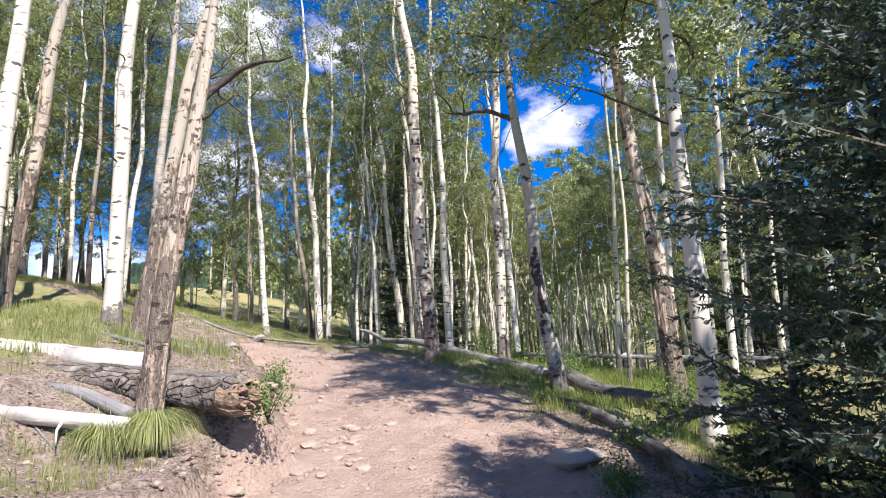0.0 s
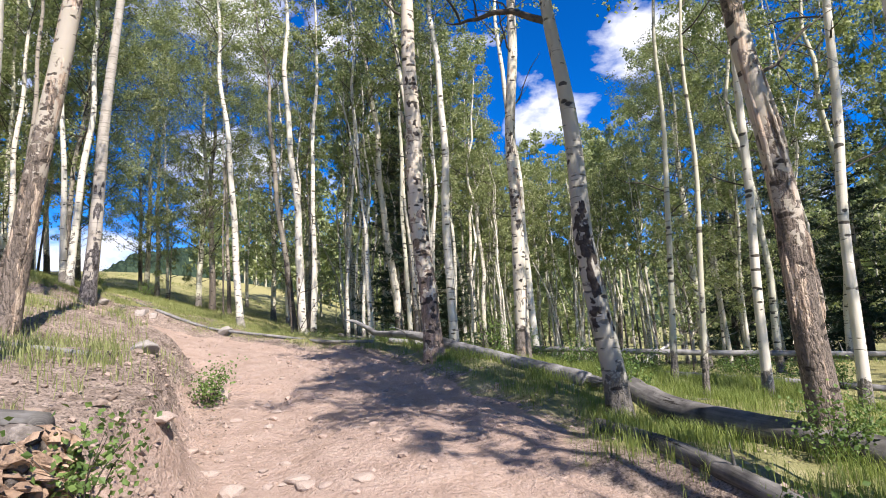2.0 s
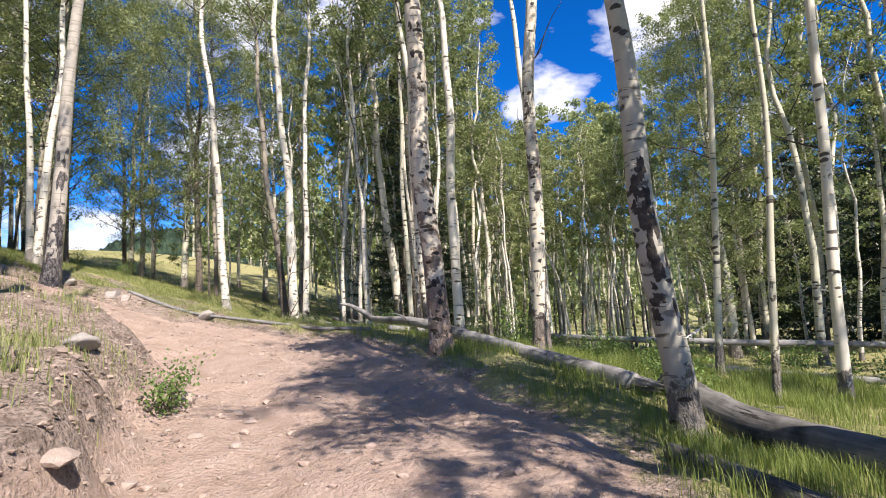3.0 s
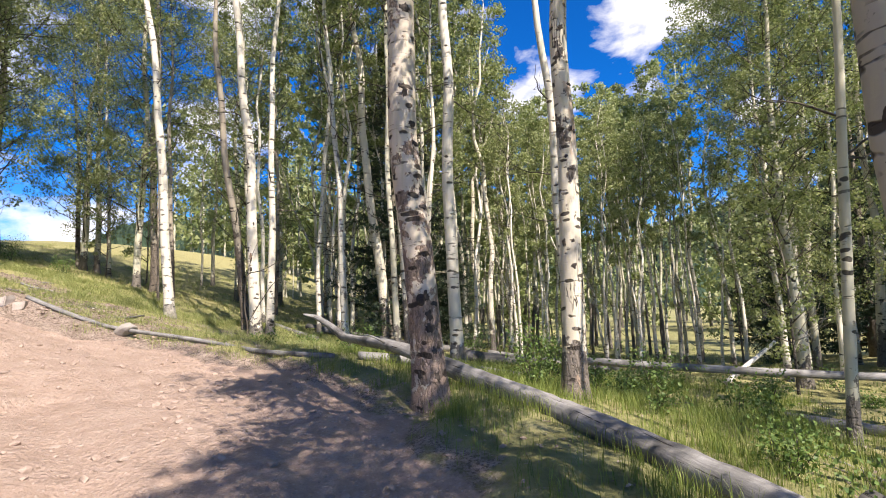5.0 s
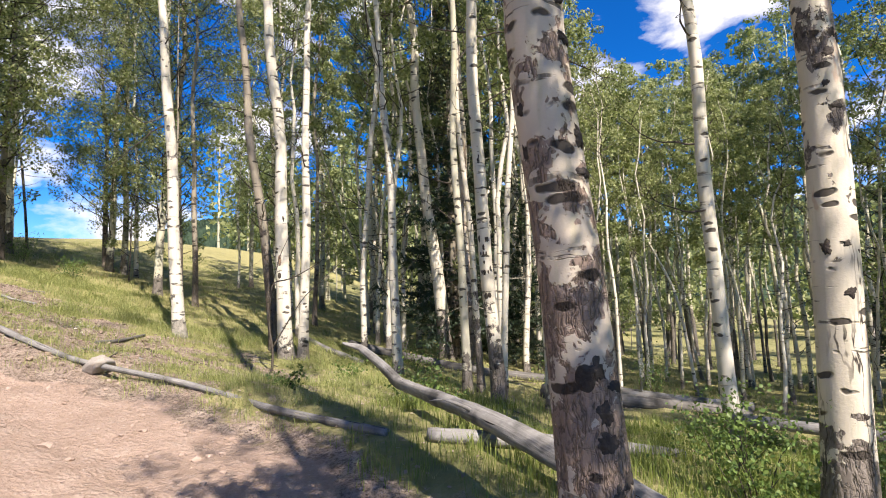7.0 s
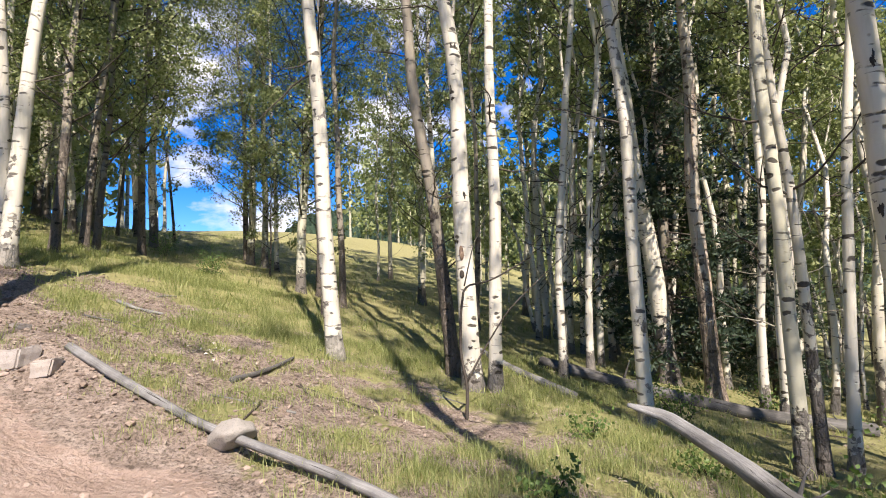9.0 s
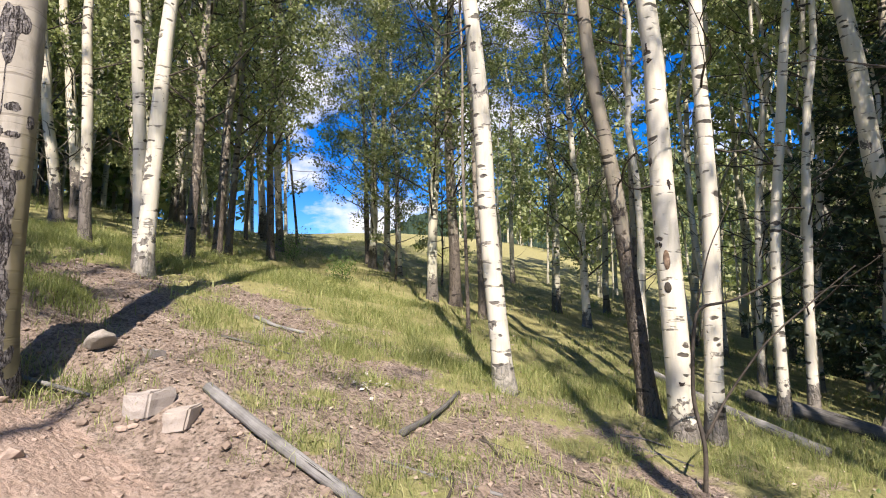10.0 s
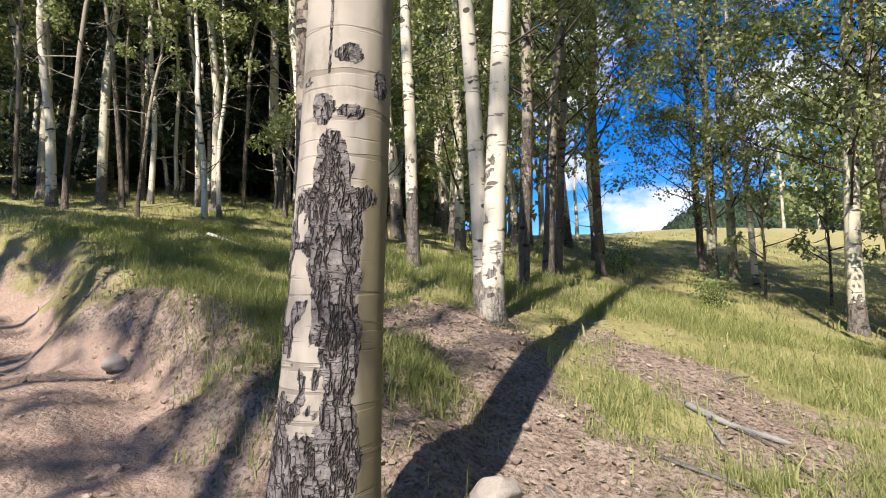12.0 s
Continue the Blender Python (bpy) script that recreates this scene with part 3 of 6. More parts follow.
def bare_amount(x, y):
    """Trodden, littered or eroded earth among the grass."""
    def blob(cx, cy, rx, ry, turn=0.0):
        c, s = math.cos(turn), math.sin(turn)
        u, v = (x - cx) * c + (y - cy) * s, -(x - cx) * s + (y - cy) * c
        return np.exp(-((u / rx) ** 2 + (v / ry) ** 2))
    b = 0.62 * blob(-3.6, 5.5, 1.6, 6.0) + 0.8 * blob(-9.3, 15.8, 1.4, 1.0) + 0.75 * blob(-10.5, 16.6, 1.2, 0.7, -0.6) + 0.85 * blob(-9.45, 18.2, 0.9, 0.45) - 0.7 * blob(-9.5, 17.05, 0.45, 0.3) + 0.50 * blob(-6.9, 16.7, 2.2, 1.4) + 0.30 * blob(-10.9, 14.45, 1.6, 0.35, -0.2) + 0.12 * blob(-4.6, 17.3, 2.0, 1.6) + blob(1.3, 4.6, 0.9, 2.2) + 0.5 * blob(-5.4, 9.5, 1.6, 2.2) + 0.2 * blob(-10.6, 16.2, 1.8, 1.0)
    b = b + (0.24 * np.sin(2.1 * x + 1.3 * y) * np.sin(1.9 * y - 0.9 * x + 1) + 0.52 * np.sin(5.3 * x + 2.1 * y + 1.7 * np.sin(1.9 * y)) * np.sin(4.6 * y - 2.9 * x + 1.4 * np.sin(2.3 * x)) + 0.12) * np.exp(-((x + 7.5) / 4.5) ** 2 - ((y - 17) / 2.5) ** 2)
    b = b + 0.35 * blob(4, 20, 14, 9) + 0.45 * blob(-26, 17, 7, 9)
    return np.clip(b, 0, 1)


def axis(lo, a, b, hi, fine, grow=1.13):
    mid = list(np.arange(a, b + 1e-6, fine))
    s, v = fine, b
    while v < hi:
        s *= grow
        v += s
        mid.append(v)
    s, v, left = fine, a, []
    while v > lo:
        s *= grow
        v -= s
        left.append(v)
    return np.array(left[::-1] + mid)


def build_ground():
    xs, ys = axis(-1500, -13.5, 3.0, 1500, 0.085), axis(-1200, 3.0, 19.0, 1800, 0.085)
    X, Y = np.meshgrid(xs, ys)
    Z = height(X, Y)
    nx, ny = len(xs), len(ys)
    i, j = np.meshgrid(np.arange(ny - 1), np.arange(nx - 1), indexing="ij")
    i, j = i.ravel(), j.ravel()
    F = np.stack([i * nx + j, i * nx + j + 1, (i + 1) * nx + j + 1, (i + 1) * nx + j], 1)
    V = np.stack([X.ravel(), Y.ravel(), Z.ravel()], 1)
    fx, fy = V[F].mean(1)[:, 0], V[F].mean(1)[:, 1]
    D, _, _ = road_at(fx, fy)
    on = D < 1.75
    for name, pick, label in (("road", on, "dusty pinkish dirt trail with ruts and stones"), ("ground", ~on, "grassy hillside with bare earth patches and leaf litter")):
        f = F[pick]
        used, inv = np.unique(f, return_inverse=True)
        v = V[used]
        me = fast_mesh(name, v, inv.reshape(f.shape), M_GROUND)
        D2, _, side = road_at(v[:, 0], v[:, 1])
        wave = 0.14 * np.sin(1.7 * v[:, 0] + 2.3 * v[:, 1]) + 0.09 * np.sin(4.1 * v[:, 0] - 3.3 * v[:, 1])
        edge = np.where(side > 0, 1.55, 1.75) + wave
        for nm, val in (("road", 1 - smooth(edge - 0.35, edge + 0.35, D2)), ("bare", np.clip(bare_amount(v[:, 0], v[:, 1]) + 0.75 * np.exp(-((D2 - edge) / 0.55) ** 2) * np.where(side > 0, 0.55, 1.0), 0, 1))):
            at = me.attributes.new(nm, "FLOAT", "POINT")
            at.data.foreach_set("value", val.astype(np.float32))
        tagged(new(name, me), label, name, kind="structure")


build_ground()


def build_hill(name, label, az0, az1, dist, top, seed):
    """A far wooded ridge: a bumpy slope with a ragged crest."""
    r_ = np.random.default_rng(seed)
    na, nr = 260, 26
    az = np.radians(np.linspace(az0, az1, na))
    ph = r_.uniform(0, 6.28, 6)
    prof = 0.72 + 0.16 * np.sin(az * 5 + ph[0]) + 0.09 * np.sin(az * 11 + ph[1]) + 0.04 * np.sin(az * 23 + ph[2])
    ends = smooth(0, 0.25, np.linspace(0, 1, na)) * (1 - smooth(0.8, 1, np.linspace(0, 1, na)))
    v = []
    for i in range(nr):
        k = i / (nr - 1)
        d = dist + k * 220
        jag = r_.uniform(0, 1, na) * 5.0 * smooth(0.0, 0.2, k)
        z = -12 + smooth(0, 1, k) * top * prof * ends + jag
        v.append(np.stack([-4 - np.sin(az) * d, 13 + np.cos(az) * d, z], 1))
    v = np.concatenate(v)
    i, j = np.meshgrid(np.arange(nr - 1), np.arange(na - 1), indexing="ij")
    i, j = i.ravel(), j.ravel()
    f = np.stack([i * na + j, i * na + j + 1, (i + 1) * na + j + 1, (i + 1) * na + j], 1)
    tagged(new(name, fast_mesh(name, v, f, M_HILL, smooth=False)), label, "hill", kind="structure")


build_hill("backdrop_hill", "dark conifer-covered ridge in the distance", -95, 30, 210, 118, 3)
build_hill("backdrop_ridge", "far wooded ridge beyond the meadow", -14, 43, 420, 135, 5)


# ---------------------------------------------------------------- trees
def trunk_mesh(name, tall, r, lean, mat, seed, sides=12, bends=(), rings=26, top_r=0.12, broken=False, flare=0.35, foot=0.35, waver=1.0):
    """A tapered, slightly wavering stem that starts below the ground. bends: (height, dx, dy) offsets."""
    r_ = np.random.default_rng(seed)
    ph = r_.uniform(0, 6.28, 4)
    h = np.concatenate([[-foot, 0.0, 0.12, 0.3], np.linspace(0.6, tall, rings)])
    amp = 0.012 * waver * np.minimum(h, 8.0).clip(0)
    x = lean[0] * h + amp * np.sin(h * 0.8 + ph[0]) + 0.4 * amp * np.sin(h * 2.1 + ph[1])
    y = lean[1] * h + amp * np.sin(h * 0.7 + ph[2]) + 0.4 * amp * np.sin(h * 1.9 + ph[3])
    if bends:
        bh = [0.0] + [b[0] for b in bends]
        x = x + np.interp(h, bh, [0.0] + [b[1] for b in bends])
        y = y + np.interp(h, bh, [0.0] + [b[2] for b in bends])
    rad = r * (1 - (1 - top_r) * (h.clip(0) / tall) ** 1.1) * (1 + flare * np.exp(-h.clip(0) / 0.18))
    if broken:
        rad[-1] *= 0.5
    pts = np.stack([x, y, h], 1)
    v, f, uv = tube(pts, rad, sides, 0.03, seed)
    return fast_mesh(name, v, f, mat, True, uv), pts, rad


def stem_at(pts, h):
    return np.array([np.interp(h, pts[:, 2], pts[:, i]) for i in range(3)])


def limb(start, way, length, r0, r_, curl=0.35, sides=5, n=6, kink=0.12):
    p, d, out = np.array(start, float), np.array(way, float), []
    d /= np.linalg.norm(d)
    out.append(p.copy())
    for i in range(n):
        d = d + r_.normal(scale=kink, size=3) + np.array([0, 0, curl / n])
        d /= np.linalg.norm(d)
        p = p + d * length / n
        out.append(p.copy())
    return np.array(out), r0 * (1 - 0.85 * np.linspace(0, 1, n + 1))


def crown_parts(seed, low, top, reach, leaves, leaf, limbs=26, twigs=3, droop=0.3, mat=None):
    """Branches and leaves round an upright axis from low to top: two meshes."""
    r_ = np.random.default_rng(seed)
    tubes, spots = [], []
    for i in range(limbs):
        k = (i + r_.uniform(0, 1)) / limbs
        h = low + (top - low) * k ** 0.9
        wide = reach * (0.35 + 0.9 * math.sin(math.pi * min(1, 0.18 + 0.78 * k)) ** 0.8) * r_.uniform(0.55, 1.1)
        a = i * 2.4 + r_.uniform(-0.5, 0.5)
        way = (math.cos(a), math.sin(a), r_.uniform(0.25, 0.95))
        pts, rad = limb((0, 0, h), way, wide, 0.008 + 0.013 * (1 - k), r_, 0.5)
        tubes.append(tube(pts[::2], rad[::2], 3, cap=False))
        for j in range(twigs + 1):
            s = pts[r_.integers(2, 7)] if j else pts[-1]
            if j:
                w = r_.normal(size=3) + np.array([0, 0, 0.3])
                p2, r2 = limb(s, w, wide * 0.35, 0.007, r_, 0.2, 3, 2)
                tubes.append(tube(p2[[0, 2]], r2[[0, 2]], 3, cap=False))
                s = p2[-1]
            spots.append((s, r_.uniform(0.18, 0.36) * (0.5 + 0.28 * reach)))
    spots.append((np.array([0, 0, top]), 0.4))
    far = mat is not None
    size = np.array([rad for _, rad in spots]) ** 2 * r_.uniform(0.6, 1.3, len(spots))
    share = leaves * (1.85 if far else 1.15) * size / size.sum()
    cs, outs = [], []
    for (s, rad), m in zip(spots, share.astype(int) + 4):
        q = r_.normal(size=(m, 3))
        q *= (rad * r_.uniform(0.1, 1.0, m) ** 0.55 / np.linalg.norm(q, axis=1))[:, None]
        q[:, 2] *= 0.72
        cs.append(s + q)
        outs.append(q / rad * 1.3 + np.array([s[0], s[1], 0]) * 0.35 / reach)
    v, f = leaf_cards(np.concatenate(cs), leaf * 0.83, r_, droop, 0.9, np.concatenate(outs), far)
    tv, tf, tu = join(tubes)
    return fast_mesh("branchwork", tv, tf, M_TWIG, True), fast_mesh("crown", v, f, mat or M_LEAF, False)


CROWNS = [crown_parts(100 + i, 0.0, hc, rc, n, 0.085, 26, 3) for i, (hc, rc, n) in enumerate([(7.5, 1.6, 3600), (6.5, 1.7, 3500), (8.5, 1.5, 3700), (5.5, 1.4, 2600)])]
CROWNS += [crown_parts(110, 0.0, 10.0, 2.0, 11000, 0.068, 52, 4, mat=M_LEAFFAR), crown_parts(111, 0.0, 8.0, 2.3, 6000, 0.085, 36, 4)]
CROWN_TALL = (7.5, 6.5, 8.5, 5.5, 10.0, 8.0)


STEMS = {}


def aspen(x, y, tall, r, lean=(0, 0), mat=None, seed=1, crown=0, low=None, label="", bends=(), dead=(), sides=14, rings=30, leafy_limbs=(), no_crown=False, broken=False, name="aspen_tree", foot_part=True):
    """One aspen at its place. dead: bare limbs (height, azimuth, rise, length, radius). leafy_limbs: low boughs with leaves (height, azimuth, rise, length)."""
    z = gz(x, y)
    tree = tagged(empty(name, x, y, z), label or "tall white-barked aspen with dark scars and green leaves", "tree", "aspens")
    me, pts, rad = trunk_mesh("trunk", tall, r, lean, mat or M_WHITE, seed, sides, bends, rings, broken=broken)
    STEMS[x, y] = (part("trunk", me, tree), pts, rad, z)
    r_ = np.random.default_rng(seed + 900)
    tubes = []
    for h, az, rise, length, rr in dead:
        a = radians(az)
        p, q = limb(stem_at(pts, h), (-math.sin(a), math.cos(a), rise), length, rr, r_, 0.4, 6, 8, 0.2)
        tubes = [tube(p, q, 6, cap=False)]
        for j in range(3):
            s = p[2 + 2 * j]
            p2, q2 = limb(s, r_.normal(size=3) + np.array([-math.sin(a), math.cos(a), 0.5]), length * 0.4, rr * 0.4, r_, 0.3, 4, 5, 0.25)
            tubes.append(tube(p2, q2, 4, cap=False))
        v, f, u = join(tubes)
        part("dead_limb", fast_mesh("dead_limb", v, f, M_TWIG), tree, "bare dark dead limb")
    cs, tubes = [], []
    for h, az, rise, length in leafy_limbs:
        a = radians(az)
        p, q = limb(stem_at(pts, h), (-math.sin(a), math.cos(a), rise), length, 0.022, r_, -0.1, 6, 8, 0.16)
        tubes.append(tube(p, q, 5, cap=False))
        for j in range(7):
            s = p[r_.integers(2, 9)]
            p2, q2 = limb(s, r_.normal(size=3) + np.array([-math.sin(a) * 0.6, math.cos(a) * 0.6, 0.1]), length * 0.35, 0.009, r_, 0.0, 4, 4, 0.2)
            tubes.append(tube(p2, q2, 3, cap=False))
            for s2 in p2[1:]:
                cs.append(s2 + r_.normal(size=(34, 3)) * np.array([0.16, 0.16, 0.13]))
    if cs:
        v, f, u = join(tubes)
        part("bough_wood", fast_mesh("bough_wood", v, f, M_TWIG), tree)["kind"] = "stuff"
        v, f = leaf_cards(np.concatenate(cs), 0.062, r_, 0.4)
        part("bough_foliage", fast_mesh("bough_foliage", v, f, M_LEAF, False), tree)["kind"] = "stuff"
    if not no_crown:
        br, cr = CROWNS[crown]
        hc = CROWN_TALL[crown]
        low = max(tall - hc * 0.94, 6.8) if low is None else low
        k = (tall * 1.02 - low) / hc
        s = stem_at(pts, low)
        m = Matrix.Translation(s) @ pose(0, 0, 0, -math.degrees(math.atan(lean[1])), math.degrees(math.atan(lean[0])), 0) @ pose(0, 0, 0, 0, 0, r_.uniform(0, 360)) @ Matrix.Diagonal((max(k, 0.85), max(k, 0.85), k, 1))
        part("branchwork", br, tree, at=m)["kind"] = "stuff"
        part("crown", cr, tree, at=m)
    return tree


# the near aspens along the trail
W, G, DF, PL, SH = M_WHITE, M_GREY, M_DARKFOOT, M_PEEL, M_SHADE
NEAR = [
    # x, y, tall, radius, lean, bark, crown, label
    (-6.78, 7.75, 11, 0.115, (0.15, 0.0), PL, 1, "leaning aspen with dark peeling bark on the bank"),
    (-6.3, 6.95, 14, 0.13, (0.0, 0.02), W, 0, "stout white aspen on the bank"),
    (-5.5, 8.35, 15, 0.135, (0.02, 0.0), W, 2, "tall white aspen with black scars on the bank"),
    # the next three stay out of view, added to shade the left bank
    (-7.6, 6.2, 14, 0.12, (0.0, 0.0), W, 2, "unseen white aspen behind the bank, added for its shade"),
    (-8.6, 8.4, 14, 0.11, (0.0, 0.01), W, 0, "unseen white aspen behind the bank, added for its shade"),
    (-9.7, 7.4, 15, 0.12, (0.01, 0.0), DF, 2, "unseen dark-footed aspen behind the bank, added for its shade"),
    (-15.5, 20.1, 13, 0.10, (0.0, 0.0), G, 4, "pale aspen at the edge of the meadow"),
    (-6.78, 18.55, 15, 0.105, (-0.062, -0.026), M_MARKED, 0, "bright white aspen with eye-shaped scars, leaning"),
    (-5.15, 19.29, 16, 0.13, (-0.041, -0.017), W, 2, "white aspen with an orange wound, one of a pair"),
    (-4.88, 19.42, 15, 0.09, (0.018, 0.008), W, 1, "slim white aspen, one of a pair"),
    (-5.55, 19.75, 13, 0.105, (-0.095, -0.04), SH, 3, "dark leaning aspen stem behind a white pair"),
    (-3.02, 19.05, 14, 0.085, (-0.035, -0.012), M_MARKED, 0, "slender white aspen with black scars near its foot"),
    (-2.55, 22.6, 15, 0.16, (-0.09, -0.02), DF, 1, "brown-footed leaning aspen in the stand"),
    (-1.9, 22.2, 13, 0.14, (-0.03, 0.0), PL, 3, "ragged brown aspen with torn bark"),
    (-1.4, 26.9, 15, 0.14, (-0.05, -0.01), W, 0, "white aspen in the dense stand"),
    (-1.75, 18.0, 13, 0.07, (-0.016, 0.0), G, 1, "slim grey-green aspen with a twin stem"),
    (-1.55, 18.15, 12, 0.055, (-0.04, 0.0), DF, 3, "slim dark-footed aspen stem"),
    (-1.2, 18.5, 11, 0.06, (0.05, 0.02), W, 3, "slim white aspen by the trail's lower side"),
    (-1.25, 16.9, 15, 0.10, (-0.05, -0.01), DF, 2, "aspen with pale carved-over bark"),
    (-0.52, 16.9, 16, 0.125, (-0.01, 0.0), W, 0, "stout white aspen with ringed bark"),
    (1.5, 16.5, 14, 0.10, (-0.04, 0.0), W, 1, "white aspen leaning over a bush"),
    (3.2, 12.1, 11, 0.055, (0.06, 0.0), G, 3, "slim grey aspen by the trail's lower side"),
    (3.8, 10.4, 13, 0.068, (0.03, 0.0), W, 1, "slim white aspen with a crooked stem"),
    (4.3, 9.3, 13, 0.066, (0.05, 0.0), W, 0, "slim white aspen by the trail's lower side"),
    (2.8, 9.95, 9, 0.04, (0.06, 0.0), G, 3, "thin young aspen by the trail's lower side"),
    (-11.12, 17.38, 15, 0.105, (0.032, 0.05), M_MARKED, 2, "white aspen of a twin pair sharing one foot"),
    (-11.42, 17.52, 14, 0.09, (-0.02, -0.03), W, 0, "white aspen of a twin pair sharing one foot"),
    (-11.0, 15.55, 13, 0.075, (0.0, 0.02), SH, 3, "dark slender aspen behind a big cracked one"),
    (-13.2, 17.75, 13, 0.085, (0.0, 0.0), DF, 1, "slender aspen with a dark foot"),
    (-12.7, 19.15, 14, 0.085, (0.047, 0.05), SH, 4, "dark-stemmed aspen at the meadow's edge"),
    (-13.2, 20.1, 14, 0.085, (0.04, 0.06), SH, 0, "dark-stemmed aspen at the meadow's edge"),
    (-13.5, 20.6, 13, 0.07, (0.04, 0.05), SH, 4, "dark-stemmed aspen at the meadow's edge"),
    (-13.9, 22.1, 14, 0.085, (0.0, 0.0), SH, 4, "dark-stemmed aspen at the meadow's edge"),
    (-14.75, 27.1, 13, 0.12, (0.015, 0.02), G, 4, "aspen in a clump at the meadow's edge"),
    (-14.35, 27.3, 13, 0.11, (0.0, 0.0), G, 4, "aspen in a clump at the meadow's edge"),
    (-13.7, 27.05, 12, 0.07, (-0.03, 0.0), W, 3, "thin pale aspen in a clump"),
    (-15.3, 27.6, 12, 0.09, (-0.05, 0.02), SH, 4, "aspen in a clump at the meadow's edge"),
    (-10.45, 23.4, 14, 0.11, (0.02, 0.02), G, 4, "grey aspen at the wood's edge"),
    (-10.0, 23.6, 13, 0.125, (-0.01, 0.0), SH, 4, "dark aspen at the wood's edge"),
    (-8.3, 20.8, 9, 0.03, (-0.01, 0.0), SH, 3, "thin dark aspen sapling"),
    (-8.9, 22.6, 12, 0.075, (-0.02, 0.0), SH, 3, "slim dark aspen by the trail's lower side"),
    (5.85, 17.2, 8.6, 0.12, (-0.02, 0.0), G, 4, "stout grey aspen beyond a propped pole"),
    (6.6, 19.0, 9.0, 0.075, (-0.03, 0.0), W, 4, "slim pale aspen beyond a propped pole"),
    (7.9, 19.2, 11, 0.06, (0.03, 0.0), W, 4, "slim pale aspen beyond a propped pole"),
    (-9.2, 28.1, 13, 0.12, (0.0, 0.0), G, 4, "grey aspen before the open meadow"),
    (-7.9, 26.3, 13, 0.10, (-0.03, -0.03), W, 4, "white aspen before the open meadow"),
    (-6.6, 24.9, 12, 0.07, (0.02, 0.0), SH, 3, "slim dark aspen before the meadow"),
]
for i, (x, y, tall, r, lean, mat, cr, lab) in enumerate(NEAR):
    dead = [(rng.uniform(2.5, 5.5), rng.uniform(0, 360), rng.uniform(-0.1, 0.6), rng.uniform(0.6, 1.6), 0.014) for _ in range(3)]
    aspen(x, y, tall, r, lean, mat, 20 + i, cr, 0.8 + 0.6 * (i % 3) if cr == 4 else (tall - 6.0 if y < 9 else None), lab, (), dead, 12, 24)

aspen(-0.74, 12.08, 16, 0.165, (-0.03, 0.0), M_BROWNFOOT, 1, 0, 7.5, "stout aspen with a black-scarred brown foot by the trail", bends=((1.5, -0.03, 0), (2.6, -0.09, 0), (16, -0.1, 0)), dead=[(6.2, 60, 0.9, 2.4, 0.03), (7.2, -60, 0.7, 1.8, 0.025)], sides=22, rings=46)
aspen(0.83, 13.1, 15, 0.135, (0.03, 0.0), M_SCARRED, 2, 2, 7.5, "stout pale aspen with ringed and cracked bark", dead=[(4.9, -30, 0.8, 1.5, 0.02), (6.0, 120, 0.7, 1.8, 0.02)], sides=22, rings=46)
aspen(1.36, 8.6, 9.6, 0.12, (0.0, 0.0), M_BENT, 3, 3, 6.0, "bent aspen with a black-patched, shade-darkened lower trunk beside a log", bends=((0.5, -0.03, 0), (1.1, -0.13, 0), (1.95, -0.23, 0), (3.87, -0.27, 0), (5.2, -0.35, 0), (10.5, -0.7, 0)), dead=[(4.5, 75, 0.75, 1.9, 0.045)], sides=22, rings=46, leafy_limbs=[(5.4, 70, 0.2, 1.5), (5.9, 95, 0.3, 1.3), (5.6, -60, 0.2, 1.3), (6.2, 10, 0.2, 1.4), (6.4, 180, 0.2, 1.3)])
aspen(2.68, 7.35, 8.8, 0.13, (-0.066, 0.0), PL, 4, 3, 5.4, "battered aspen with torn bark and exposed grey wood", bends=((2.0, 0.02, 0), (3.2, -0.03, 0), (9.5, -0.05, 0)), dead=[(3.2, -80, 0.5, 1.2, 0.02)], sides=22, rings=46, leafy_limbs=[(4.9, 75, 0.1, 1.6), (5.2, 40, 0.15, 1.5), (5.5, 110, 0.1, 1.5), (5.0, -80, 0.2, 1.5), (5.7, 170, 0.2, 1.4), (5.8, -20, 0.2, 1.4)])
aspen(2.33, 5.6, 7.5, 0.105, (-0.012, 0.0), M_CLEAN, 5, 5, 4.4, "smooth white aspen with small black branch scars", dead=[(3.25, 75, 0.75, 1.5, 0.022)], sides=22, rings=46, leafy_limbs=[(4.3, -70, 0.25, 1.5), (4.7, -110, 0.15, 1.5), (5.0, 60, 0.1, 1.6), (5.6, -40, 0.1, 1.6), (5.3, 150, 0.2, 1.4), (5.2, 20, 0.2, 1.4)])
aspen(-4.95, 8.2, 12, 0.12, (0.165, 0.0), PL, 6, 3, 8.5, "dead leaning aspen with peeling brown bark", dead=[(4.0, -70, 0.4, 1.3, 0.03), (4.8, 40, 0.9, 1.2, 0.02)], sides=18, rings=36, no_crown=True, broken=True)
aspen(-2.92, 5.02, 5.6, 0.115, (0.075, 0.0), PL, 7, 3, 8.5, "dead broken aspen with stripped orange-brown wood", bends=((1.2, 0.04, 0), (2.3, 0.16, 0), (5.6, 0.1, 0)), dead=[(2.9, -75, 0.35, 0.55, 0.022), (3.1, 10, 1.0, 1.2, 0.05)], sides=20, rings=40, no_crown=True, broken=True)


def on_stem(x, y, h, az, u, w):
    """A place on a stem's skin in the tree's own space: u radians round from az, w metres up from h."""
    _, pts, rad, z = STEMS[x, y]
    c, r = stem_at(pts, h + w), float(np.interp(h + w, pts[:, 2], rad)) * 1.05
    a = radians(az) + u
    return (c[0] - math.sin(a) * r, c[1] + math.cos(a) * r, c[2])


